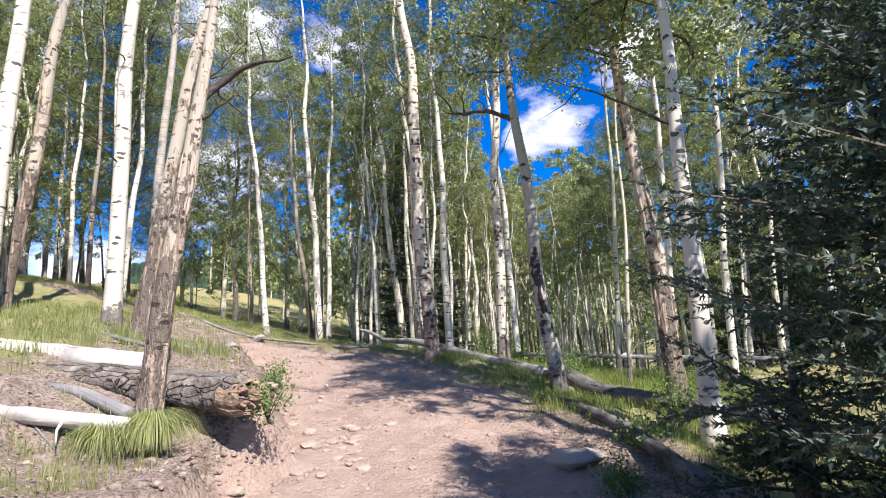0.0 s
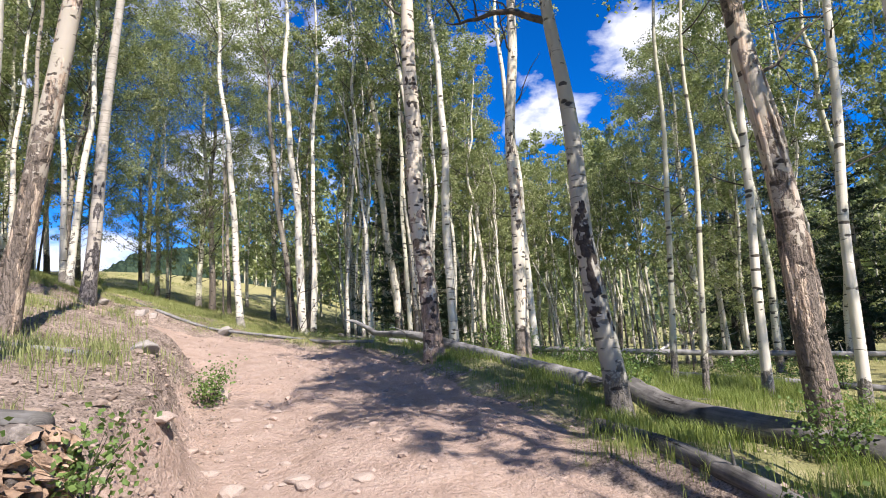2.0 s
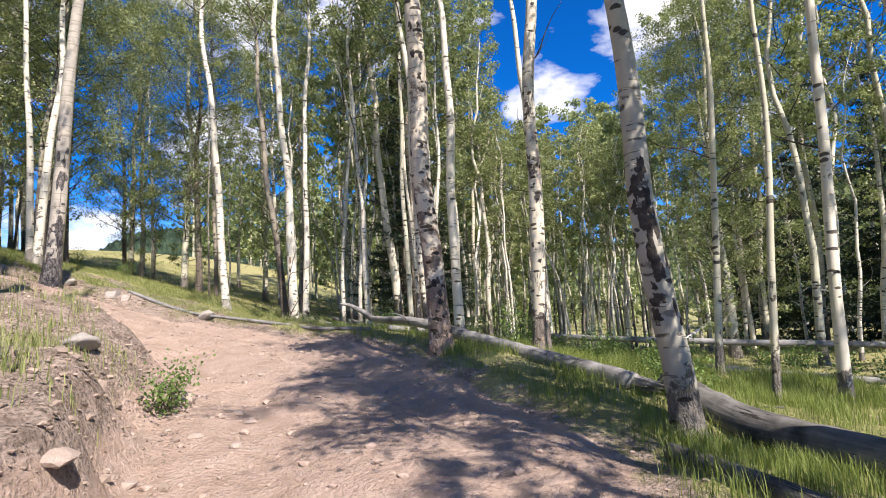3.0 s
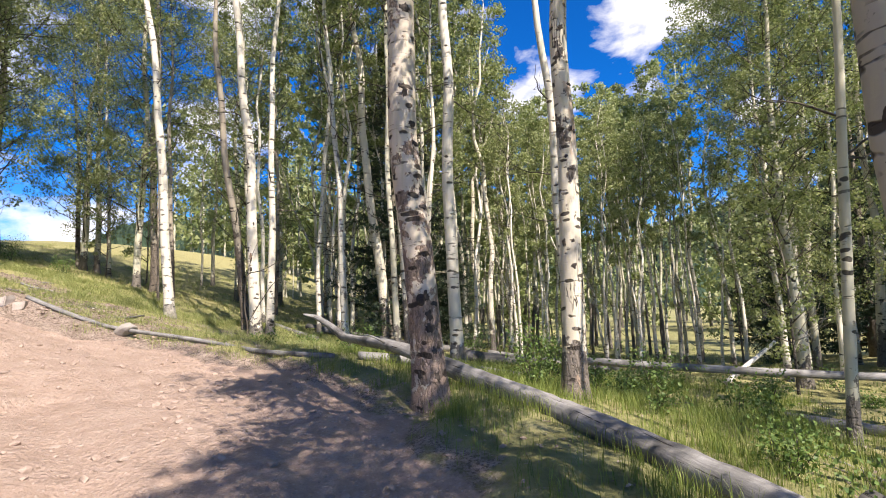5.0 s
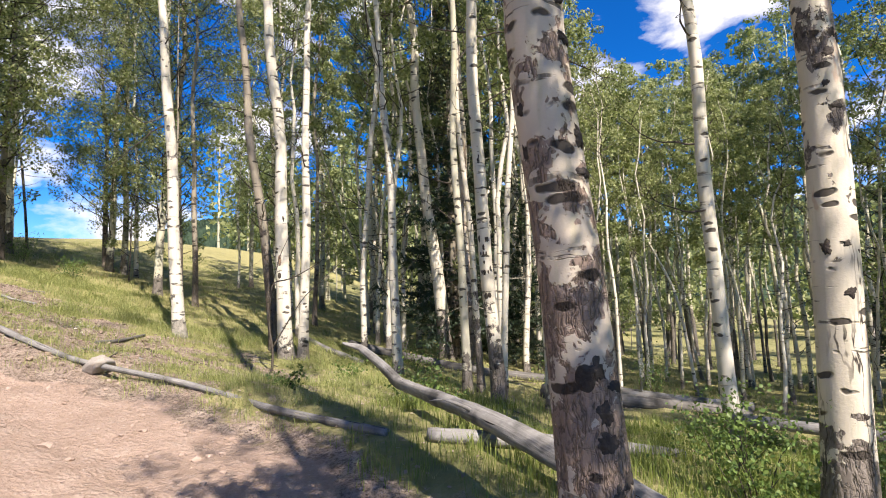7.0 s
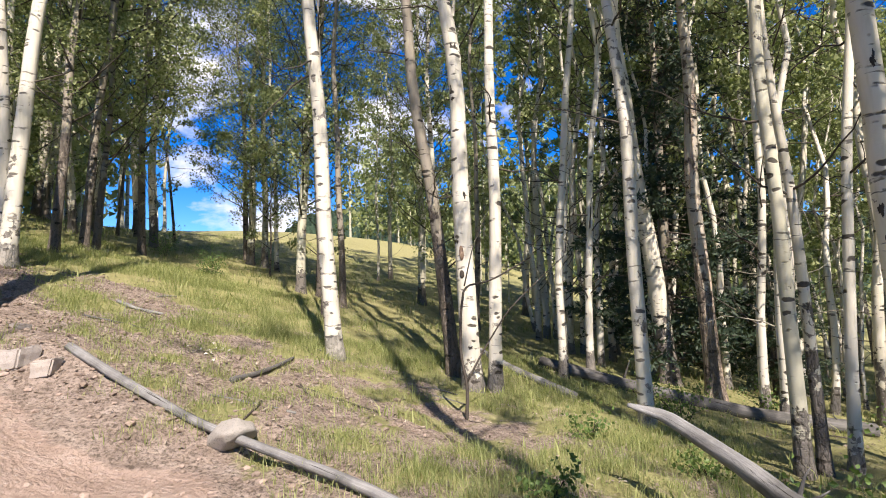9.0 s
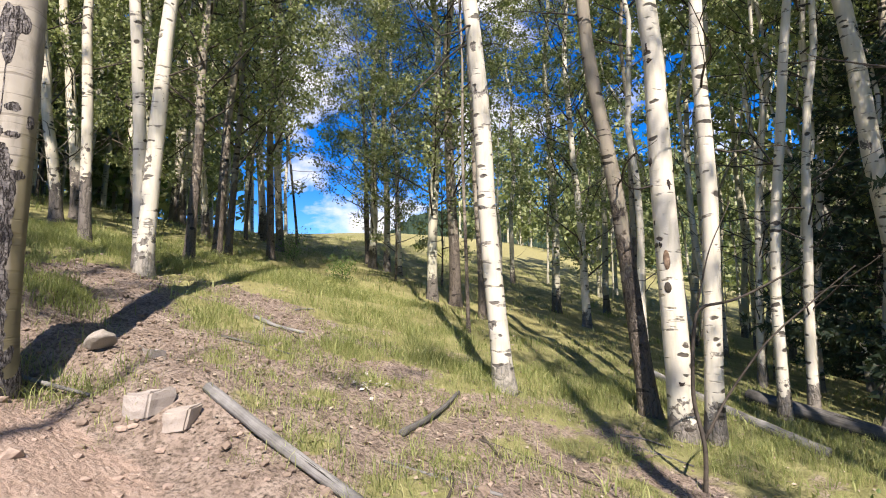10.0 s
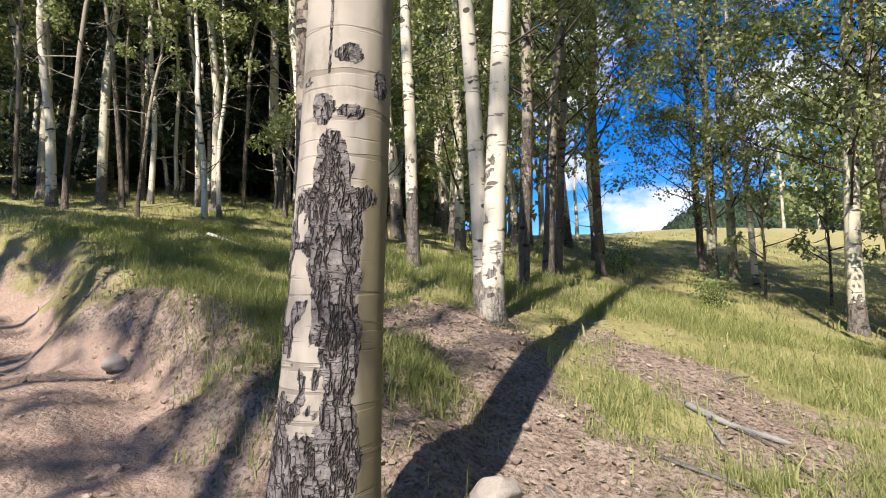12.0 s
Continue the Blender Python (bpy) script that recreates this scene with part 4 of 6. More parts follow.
def skin_mark(x, y, h, az, half_u, half_h, name, mat, label, proud=1.03, ragged=0.0):
    """A raised oval patch that follows the stem and belongs to its trunk: a wound or a carved stroke."""
    bm = bmesh.new()
    n = 13
    rows = []
    for i in range(n):
        row = []
        for j in range(n):
            u, w = 2 * i / (n - 1) - 1, 2 * j / (n - 1) - 1
            s = 1 / max(1.0, math.sqrt(u * u + w * w) / max(abs(u), abs(w), 1e-6))
            turn = math.atan2(w, u)
            s *= 1 + ragged * (noise.noise(Vector((1.3 * math.cos(turn) + 9.1 * h, 1.3 * math.sin(turn), 0.07 * az))) + 0.6 * noise.noise(Vector((3.1 * math.cos(turn), 3.1 * math.sin(turn) + 7.7 * h, 0.05 * az))))
            p = Vector(on_stem(x, y, h, az, u * s * half_u, w * s * half_h))
            c = Vector(stem_at(STEMS[x, y][1], h + w * s * half_h))
            edge = max(abs(u), abs(w))
            row.append(bm.verts.new(c + (p - c) * (proud - (proud - 0.93) * edge ** 4)))
        rows.append(row)
    for i in range(n - 1):
        for j in range(n - 1):
            bm.faces.new((rows[i][j], rows[i + 1][j], rows[i + 1][j + 1], rows[i][j + 1]))
    me = bpy.data.meshes.new(name)
    bm.to_mesh(me)
    bm.free()
    me.materials.append(mat)
    part(name, me, STEMS[x, y][0], label)


skin_mark(-5.15, 19.29, 1.78, 178, 0.28, 0.10, "wound", M_ROT, "orange wound in the bark")
skin_mark(-5.15, 19.29, 1.50, 172, 0.30, 0.055, "knot", M_TWIG, "black round knot")
for i, (du, dh) in enumerate([(-0.45, 0.12), (0.0, 0.12), (0.42, 0.12), (0.0, 0.0), (-0.5, -0.13), (0.0, -0.13), (0.48, -0.13), (-0.2, -0.45), (0.3, -0.44)]):
    skin_mark(-1.25, 16.9, 1.87 + dh, 167 + math.degrees(du), 0.14 if i < 7 else 0.3, 0.026 if i < 7 else 0.04, "carved_mark", M_TWIG, "dark carved stroke in the bark")


r_scar = np.random.default_rng(53)
for x, y, n, low, top, wide, tall in ((-0.74, 12.08, 26, 0.25, 5.0, 0.42, 0.05), (1.36, 8.6, 30, 0.95, 2.45, 0.55, 0.075), (0.83, 13.1, 12, 0.4, 4.5, 0.4, 0.03), (-1.25, 16.9, 9, 0.4, 4.5, 0.4, 0.04), (-5.15, 19.29, 8, 0.5, 5.0, 0.35, 0.035)):
    for _ in range(n):
        skin_mark(x, y, r_scar.uniform(low, top), r_scar.uniform(115, 245), r_scar.uniform(0.35, 1.0) * wide, r_scar.uniform(0.5, 1.4) * tall, "bark_scar", M_SCAR, "black scar on the bark", 1.005, 0.75)
skin_mark(-0.74, 12.08, 1.02, 176, 0.30, 0.065, "knot", M_SCAR, "round black knot", 1.015)


r_strip = np.random.default_rng(61)
for x, y, n, top in ((-2.92, 5.02, 9, 3.6), (-4.95, 8.2, 6, 4.5), (2.68, 7.35, 7, 3.4)):
    for i in range(n):
        skin_mark(x, y, r_strip.uniform(0.5, top), r_strip.uniform(110, 260), r_strip.uniform(0.14, 0.32), r_strip.uniform(0.18, 0.5), "bark_strip", M_PEEL, "torn strip of peeling bark", r_strip.uniform(1.08, 1.22))


# black wounds above the plates: round, up, half breadth (radians), half height
SCARS = ((-0.12, 1.43, 0.50, 0.07), (-0.15, 1.50, 0.30, 0.07), (0.55, 1.36, 0.5, 0.035), (-0.5, 1.36, 0.6, 0.02), (-0.38, 1.63, 0.30, 0.05), (0.22, 1.62, 0.32, 0.025), (0.15, 1.80, 0.30, 0.035), (0.95, 1.72, 0.25, 0.06), (-0.28, 2.0, 0.03, 0.27), (-0.8, 1.72, 0.15, 0.012))


def rough_foot_aspen():
    """The aspen beside the camera's end: fissured black plates on its foot, pale smooth skin above."""
    x, y, r, tall, lean = -8.80, 14.82, 0.155, 15, (0.033, 0.05)
    tree = tagged(empty("aspen_tree", x, y, gz(x, y)), "big aspen with deeply cracked black foot and pale upper bark", "tree", "aspens")
    sides = 96
    h = np.concatenate([np.linspace(-0.4, 3.2, 300), np.linspace(3.35, tall, 24)])
    ang = np.linspace(0, 2 * np.pi, sides, endpoint=False)
    Hh, An = np.meshgrid(h, ang, indexing="ij")
    rad = r * (1 - 0.8 * (Hh.clip(0) / tall)) * (1 + 0.45 * np.exp(-Hh.clip(0) / 0.4))
    amt, moss, vals = np.zeros_like(rad), np.zeros_like(rad), np.zeros_like(rad)
    for i in range(Hh.shape[0]):
        for j in range(sides):
            z = float(Hh[i, j])
            if z > 3.2:
                continue
            p = Vector((math.cos(An[i, j]), math.sin(An[i, j]), z))
            da = (An[i, j] + 0.33 - 0.22 + math.pi) % (2 * math.pi) - math.pi
            wob = noise.noise(Vector((p.x * 2.2, p.y * 2.2, z * 6.0)))
            v = da + 0.4
            ragged = 0.16 * noise.noise(Vector((p.x * 5.0, p.y * 5.0, z * 11.0))) + 0.10 * noise.noise(Vector((p.x * 11.0, p.y * 11.0, z * 26.0)))
            column = smooth(-0.40, -0.20, v + 0.22 * math.sin(5.3 * z + 1) + 1.7 * ragged) * smooth(0.66, 0.50, v + ragged) * smooth(1.42, 1.32, z + 0.4 * ragged)
            dash = smooth(0.04, 0.20, noise.noise(Vector((p.x * 2.6, p.y * 2.6, z * 11.0 + 3))) + 1.2 * ragged + 0.5 * smooth(1.05, 1.35, z) - 0.1)
            dash *= smooth(1.42, 1.36, z) * smooth(0.62, 0.4, v + ragged)
            for sv, sz, wv_, wz in SCARS:
                column = max(column, smooth(1.1, 0.85, math.hypot((v - sv) / wv_, (z - sz) / wz) + 2.2 * ragged))
            back = smooth(1.5, 2.2, abs(da)) * smooth(1.5, 0.9, z + 0.5 * wob)
            foot_ = smooth(0.74, 0.60, z + 0.7 * ragged) * smooth(0.80, 0.62, v + ragged)
            foot_ = max(foot_, smooth(0.22, 0.12, z + 0.16 * wob))
            blot = smooth(0.23, 0.34, noise.noise(Vector((p.x * 1.8, p.y * 1.8, z * 4.4 + 9)))) * smooth(1.9, 2.1, z)
            amt[i, j] = min(1.0, max(column, 0.95 * dash, back, foot_, blot))
            moss[i, j] = smooth(0.48, 0.68, v + 0.2 * wob) * smooth(2.3, 1.8, v) * smooth(2.3, 1.2, z)
            q = Vector((p.x * 6.0, p.y * 6.0, z * 15.0)) + 0.9 * noise.noise_vector(p * 5.0)
            vals[i, j] = noise.noise(q) + 0.6 * noise.noise(q * 2.3)
    rad = rad + amt * (0.0045 * vals + 0.002) + 0.002 * np.sin(7 * An + 3 * Hh)
    cx, cy = lean[0] * Hh + 0.02 * np.sin(Hh), lean[1] * Hh + 0.02 * np.sin(Hh * 0.8 + 1)
    V = np.stack([cx + rad * np.cos(An), cy + rad * np.sin(An), Hh], -1).reshape(-1, 3)
    n = len(h)
    i, j = np.meshgrid(np.arange(n - 1), np.arange(sides), indexing="ij")
    i, j = i.ravel(), j.ravel()
    k = (j + 1) % sides
    F = np.stack([i * sides + j, i * sides + k, (i + 1) * sides + k, (i + 1) * sides + j], 1)
    me = fast_mesh("trunk", V, F, M_BLACKPLATE)
    for nm, val in (("plate", amt), ("moss", moss)):
        me.attributes.new(nm, "FLOAT", "POINT").data.foreach_set("value", val.ravel().astype(np.float32))
    part("trunk", me, tree)
    br, cr = CROWNS[1]
    m = Matrix.Translation((lean[0] * 8, lean[1] * 8, 8)) @ Matrix.Scale(1.08, 4)
    part("branchwork", br, tree, at=m)["kind"] = "stuff"
    part("crown", cr, tree, at=m)


rough_foot_aspen()


# ---------------------------------------------------------------- the wood behind
def wood_tree(seed, tall, r, mat, leaves, leaf, low, reach, dead, lean=None, waver=2.3):
    """A plainer aspen for the wood behind, to be copied."""
    tree = tagged(empty("aspen_tree", 0, 0, 0), "slim aspen in a dense stand, pale bark and green crown", "tree", "aspens of the wood")
    r_ = np.random.default_rng(seed)
    tilt = r_.normal(scale=0.035, size=2)
    lean = tilt if lean is None else lean
    me, pts, rad = trunk_mesh("trunk", tall, r, lean, mat, seed, 7, (), 14, foot=0.8, waver=waver)
    part("trunk", me, tree)
    br, cr = crown_parts(seed + 50, low, tall, reach, leaves, leaf, 22, 2, 0.3, M_LEAFFAR)
    tubes = []
    for _ in range(dead):
        h = r_.uniform(0.8, low + 1)
        a = r_.uniform(0, 6.28)
        p, q = limb(stem_at(pts, h), (math.cos(a), math.sin(a), r_.uniform(-0.1, 0.9)), r_.uniform(0.5, 1.9), 0.014, r_, 0.4, 4, 5, 0.25)
        tubes.append(tube(p, q, 3, cap=False))
    if tubes:
        v, f, u = join(tubes)
        part("dead_twigwork", fast_mesh("dead_twigwork", v, f, M_TWIGPALE if seed % 2 else M_TWIG), tree)["kind"] = "stuff"
    m = pose(0, 0, 0, -math.degrees(math.atan(lean[1])), math.degrees(math.atan(lean[0])), 0)
    part("branchwork", br, tree, at=m)["kind"] = "stuff"
    part("crown", cr, tree, at=m)
    return tree


KINDS = [
    wood_tree(301, 12.5, 0.085, M_WHITE, 1900, 0.12, 5.2, 1.60, 5),
    wood_tree(302, 13.5, 0.10, M_GREY, 2000, 0.125, 5.8, 1.76, 6),
    wood_tree(303, 11.0, 0.06, M_WHITE, 1400, 0.12, 4.4, 1.34, 8),
    wood_tree(304, 14.5, 0.12, M_DARKFOOT, 2100, 0.125, 6.2, 1.85, 5),
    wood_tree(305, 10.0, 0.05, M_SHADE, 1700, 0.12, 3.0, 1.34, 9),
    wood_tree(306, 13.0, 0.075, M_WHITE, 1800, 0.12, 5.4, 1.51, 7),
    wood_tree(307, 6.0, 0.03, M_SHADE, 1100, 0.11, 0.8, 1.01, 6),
    wood_tree(308, 11.0, 0.065, M_WHITE, 240, 0.12, 7.5, 0.84, 26),
    wood_tree(310, 9.0, 0.055, M_WHITE, 500, 0.10, 5.5, 0.92, 12, (0.22, 0.05), 4.5),
    wood_tree(309, 13.0, 0.13, M_DARKFOOT, 3500, 0.11, 0.9, 2.35, 6),
]
KIND_TALL = (12.5, 13.5, 11.0, 14.5, 10.0, 13.0, 6.0, 11.0, 9.0, 13.0)
placed = [(a[0], a[1]) for a in NEAR] + [(-0.74, 12.1), (0.83, 13.1), (1.36, 8.6), (2.68, 7.35), (2.33, 5.6)]


def clear_view(x, y):
    """The open gap towards the meadow, kept free of trees."""
    az = math.degrees(math.atan2(-(x + 4.2), y - 13))
    return 35.0 < az < 43.0 and math.hypot(x + 4.2, y - 13) > 6


FAR_STEMS, FAR_LEAVES = [], []


def mesh_arrays(ob):
    me = ob.data
    v = np.empty(len(me.vertices) * 3, np.float32)
    me.vertices.foreach_get("co", v)
    f = np.empty(len(me.loops), np.int32)
    me.loops.foreach_get("vertex_index", f)
    return v.reshape(-1, 3), f.reshape(len(me.polygons), -1)


def far_tree(k, m, r_):
    """A tree too deep in the wood to be told apart: its stem and part of its leaves, larger."""
    for ob in KINDS[k].children:
        kind = ob.name.split(".")[0]
        if kind not in ("trunk", "crown"):
            continue
        v, f = mesh_arrays(ob)
        mm = np.array(m @ ob.matrix_basis)
        if kind == "crown":
            q = v.reshape(-1, 3, 3)[r_.uniform(size=len(v) // 3) < 0.45]
            c = q.mean(1, keepdims=True)
            v = (c + (q - c) * 1.75).reshape(-1, 3)
            f = np.arange(len(v)).reshape(-1, 3)
        (FAR_STEMS if kind == "trunk" else FAR_LEAVES).append((v @ mm[:3, :3].T + mm[:3, 3], f, np.zeros((len(v), 2))))


def scatter(count, box, gap, kinds, size=(0.85, 1.15), keep=lambda x, y: True, deep=lambda x, y: False):
    r_ = np.random.default_rng(int(abs(box[0] * 31 + box[2] * 17)) + count)
    made = tries = 0
    while made < count and tries < count * 40:
        tries += 1
        x, y = r_.uniform(box[0], box[1]), r_.uniform(box[2], box[3])
        D = float(road_at(np.array([x]), np.array([y]))[0][0])
        if D < 3.2 or clear_view(x, y) or not keep(x, y) or any((x - a) ** 2 + (y - b) ** 2 < gap ** 2 for a, b in placed):
            continue
        placed.append((x, y))
        k = kinds[r_.integers(len(kinds))]
        s = r_.uniform(*size)
        away = math.hypot(x + 0.5, y - 5)
        s = min(s, max(0.5, (0.40 if 0.5 < x < 8 else 0.72) * away / KIND_TALL[k]) * r_.uniform(0.85, 1.1)) if y > 14 and x > -7 else s
        m = Matrix.Translation((x, y, gz(x, y))) @ pose(0, 0, 0, 0, 0, r_.uniform(0, 360)) @ Matrix.Scale(s, 4)
        if deep(x, y):
            far_tree(k, m, r_)
        else:
            copy_thing(KINDS[k], m)
        made += 1


# thick stand ahead, thinner towards the right, the wooded rise on the other side
scatter(105, (-6, 9, 19, 35), 0.5, (0, 0, 1, 2, 2, 3, 5, 5, 6, 7, 7, 7, 2, 8, 8), keep=lambda x, y: y > 19.5 + 0.25 * abs(x - 1), deep=lambda x, y: y > 29)
scatter(36, (4.5, 24, 14, 42), 1.2, (0, 1, 2, 3, 5, 6), keep=lambda x, y: x - 4 > (y - 14) * 0.12 and not (6 < x < 15 and 24 < y < 34 and (x + y) % 2 < 1.2), deep=lambda x, y: y > 31 or x > 16)
scatter(14, (6, 22, 3, 15), 1.5, (0, 1, 2, 5), keep=lambda x, y: x > 7 and not (x < 8.2 and y < 5), deep=lambda x, y: x > 14)
scatter(9, (-4.5, 1.5, 20, 26), 0.35, (8, 7, 7, 6))
scatter(17, (-13, -3, 25, 44), 1.0, (1, 3, 4, 4, 5, 6, 2), keep=lambda x, y: x > -13 + (y - 25) * -0.4, deep=lambda x, y: y > 34)
scatter(95, (-36, -17.5, 7, 28), 0.8, (0, 1, 2, 4, 4, 4, 5, 6, 9), keep=lambda x, y: y < 15 + (-17 - x) * 0.62 + 3 and not (y > 10 and x > -18.5), deep=lambda x, y: x < -24 or y < 11)
scatter(44, (-27, -18, 10.5, 24), 0.55, (4, 2, 4, 8, 4, 1), (0.75, 1.1), keep=lambda x, y: y < 15 + (-17 - x) * 0.62 + 3)
scatter(25, (-32, -15, 22, 40), 1.5, (1, 3, 9, 9, 4), keep=lambda x, y: math.degrees(math.atan2(-(x + 4.2), y - 13)) > 43.5, deep=lambda x, y: y > 31 or x < -24)
scatter(6, (-20, -16.2, 13.5, 18.5), 0.8, (2, 4, 8, 7), (0.6, 0.9))
# unseen trees left of the trail, added to shade the stems on the rise
scatter(20, (-18, -9.5, 0, 9.5), 1.4, (0, 1, 3, 5), deep=lambda x, y: True)
# unseen trees on the sun's side behind the start, added for their shadows
scatter(10, (6, 18, -16, -2), 2.5, (0, 1, 3), keep=lambda x, y: x > 7.5, deep=lambda x, y: True)
# the last two aspens stand out of view, added to cast shade on the trail
for x, y, s in ((6.6, 15.2, 0.85), (9.2, 18.6, 1.0), (11.2, 22.5, 1.05), (7.4, 9.6, 1.0), (12.5, 15.5, 1.1), (9.6, 22.8, 1.1), (8.0, 20.6, 0.9), (10.6, 19.0, 1.0), (13.2, 19.5, 1.1), (8.6, 15.6, 0.95), (8.2, 12.6, 0.8), (-18.6, 24.6, 0.9), (-16.8, 22.6, 0.8), (-16.5, 19.3, 0.95), (-18.2, 21.8, 1.0), (-17.2, 17.6, 0.9), (-20.5, 24.5, 1.0), (-15.4, 18.4, 0.8), (3.9, 3.6, 0.82), (3.4, 2.8, 0.8)):
    placed.append((x, y))
    copy_thing(KINDS[(1, 3, 0, 9)[int(10 * y) % 4] if x > 0 else 9], Matrix.Translation((x, y, gz(x, y))) @ pose(0, 0, 0, 0, 0, 40 * x) @ Matrix.Scale(s, 4))
scatter(24, (-8, 9, 33, 44), 1.0, (9, 9, 4, 6), deep=lambda x, y: True)
deep_wood = tagged(empty("deep_wood", -4, 32, gz(-4, 32)), "deep aspen wood behind the nearer trees, partly unseen and added for shade", "woods", kind="stuff")
for nm, items, mat in (("stemwork", FAR_STEMS, M_GREY), ("leafage", FAR_LEAVES, M_LEAFFAR)):
    v, f, u = join(items)
    part(nm, fast_mesh(nm, v - np.array(deep_wood.location), f, mat, nm == "stemwork"), deep_wood)["kind"] = "stuff"
for k in KINDS:
    for o in (*k.children_recursive, k):
        bpy.data.objects.remove(o)


def far_wood(name, label, az0, az1, d0, d1, count, seed):
    """Unnumbered far trees at the meadow's end: stems and leaf clumps in one sheet of growth."""
    r_ = np.random.default_rng(seed)
    cs, tubes = [], []
    for _ in range(count):
        a, d = radians(r_.uniform(az0, az1)), r_.uniform(d0, d1)
        x, y = -4 - math.sin(a) * d, 13 + math.cos(a) * d
        z, tall = gz(x, y), r_.uniform(7, 14)
        tubes.append(tube([(x, y, z - 0.5), (x, y, z + tall * 0.9)], [0.13, 0.04], 4, cap=False))
        m = 380
        h = r_.uniform(0.08, 1.0, m)
        q = r_.normal(size=(m, 3)) * np.array([1.0, 1.0, 0.3]) * (0.35 + 0.75 * np.sin(np.pi * h) ** 0.7)[:, None]
        cs.append(np.stack([x + q[:, 0], y + q[:, 1], z + tall * h + q[:, 2]], 1))
    v, f = leaf_cards(np.concatenate(cs), 0.55, r_, far=True)
    base = tagged(new(name, fast_mesh(name, v, f, M_LEAFFAR, False)), label, "woods", kind="stuff")
    tv, tf, tu = join(tubes)
    part("stemwork", fast_mesh("stemwork", tv, tf, M_GREY), base)["kind"] = "stuff"


far_wood("far_woods", "far aspen woods beyond the stand", -75, 28, 44, 75, 170, 5)
far_wood("far_woods", "dark far woods behind the stand on the rise", 50, 108, 27, 52, 120, 6)


# ---------------------------------------------------------------- spruces
def spruce_mesh(seed, tall, reach, whorls, per, needle, density, mat, first=0.25):
    """Drooping whorls of boughs with side twigs, each clothed in needles."""
    r_ = np.random.default_rng(seed)
    tubes, nv = [], []
    for i in range(whorls):
        k = i / whorls
        h = first + (tall - first) * k ** 1.05
        for j in range(per):
            a = r_.uniform(0, 6.28)
            ln = reach * (1 - k) ** 0.85 * r_.uniform(0.75, 1.1) + 0.12
            p, q = limb((0, 0, h + r_.uniform(-0.2, 0.2)), (math.cos(a), math.sin(a), 0.12 - 0.35 * (1 - k) + r_.normal() * 0.13), ln, 0.010 + 0.012 * (1 - k), r_, 0.45, 5, 6, 0.07)
            tubes.append(tube(p[::2], q[::2], 3, cap=False))
            side = np.array([-math.sin(a), math.cos(a), 0])
            stems = [(p[1], p[-1])]
            m = max(3, int(ln / 0.13))
            for t in range(m):
                f = 0.22 + 0.78 * t / m
                s = np.array([np.interp(f * 6, range(7), p[:, c]) for c in range(3)])
                for sg in (-1, 1):
                    l2 = (0.16 + 0.30 * ln * (1 - f)) * r_.uniform(0.7, 1.2)
                    d = side * sg * 0.8 + np.array([math.cos(a), math.sin(a), 0]) * 0.75 + np.array([0, 0, 0.02 + r_.normal() * 0.32])
                    stems.append((s, s + d / np.linalg.norm(d) * l2))
            for s, e in stems:
                ax = e - s
                L = np.linalg.norm(ax)
                ax = ax / L
                n = max(4, int(L * density))
                t = r_.uniform(0, 1, n)
                c = s + np.outer(t * L, ax)
                rd = r_.normal(size=(n, 3))
                rd -= np.outer(rd @ ax, ax)
                rd /= np.linalg.norm(rd, axis=1)[:, None]
                w = np.cross(rd, ax) * needle * 0.20
                tip = c + (rd * 0.75 + ax * 0.6) * needle * r_.uniform(0.8, 1.2, n)[:, None]
                nv.append(np.stack([c - w, c + w, tip], 1).reshape(-1, 3))
    nv = np.concatenate(nv)
    tv, tf, tu = join(tubes)
    return fast_mesh("bough_wood", tv, tf, M_TWIG), fast_mesh("foliage", nv, np.arange(len(nv)).reshape(-1, 3), mat, False)


def spruce(x, y, tall, meshes, base_tall, label, turn=0.0):
    z, k = gz(x, y), tall / base_tall
    tree = tagged(empty("spruce_tree", x, y, z, turn, k), label, "tree", "spruces")
    v, f, u = tube([(0, 0, -0.5), (0, 0, base_tall * 0.5), (0, 0, base_tall)], [0.12, 0.07, 0.01], 8)
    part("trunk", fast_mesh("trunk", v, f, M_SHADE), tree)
    part("bough_wood", meshes[0], tree)["kind"] = "stuff"
    part("foliage", meshes[1], tree)["kind"] = "stuff"


SPRUCE_NEAR = spruce_mesh(71, 5.6, 2.35, 40, 10, 0.040, 84, M_NEEDLE, 0.1)
SPRUCE_FAR = spruce_mesh(72, 9.0, 1.9, 30, 6, 0.12, 17, M_NEEDLEFAR, 0.5)
spruce(2.7, 2.15, 5.6, SPRUCE_NEAR, 5.6, "blue-green young spruce in shade beside the trail")
SPRUCE_LOW = spruce_mesh(73, 1.1, 0.85, 9, 6, 0.036, 110, M_NEEDLEFAR, 0.05)
spruce(2.15, 3.85, 1.0, SPRUCE_LOW, 1.1, "low dark spruce sapling in deep shade", 70)
for x, y, tall in ((-2.45, 23.7, 10), (11.5, 27.5, 10), (-0.6, 24.2, 5), (-1.9, 28.5, 9), (13.5, 26, 12), (12.6, 21.0, 9), (-23.5, 16.5, 13), (-25.5, 18.2, 14), (-22.6, 14.6, 9), (-27, 15, 13), (-24, 20.5, 12), (-29, 20, 14), (-21, 11.5, 10), (15, 18, 10)):
    spruce(x, y, tall, SPRUCE_FAR, 9.0, "dark green spruce standing among aspens", rng.uniform(0, 360))


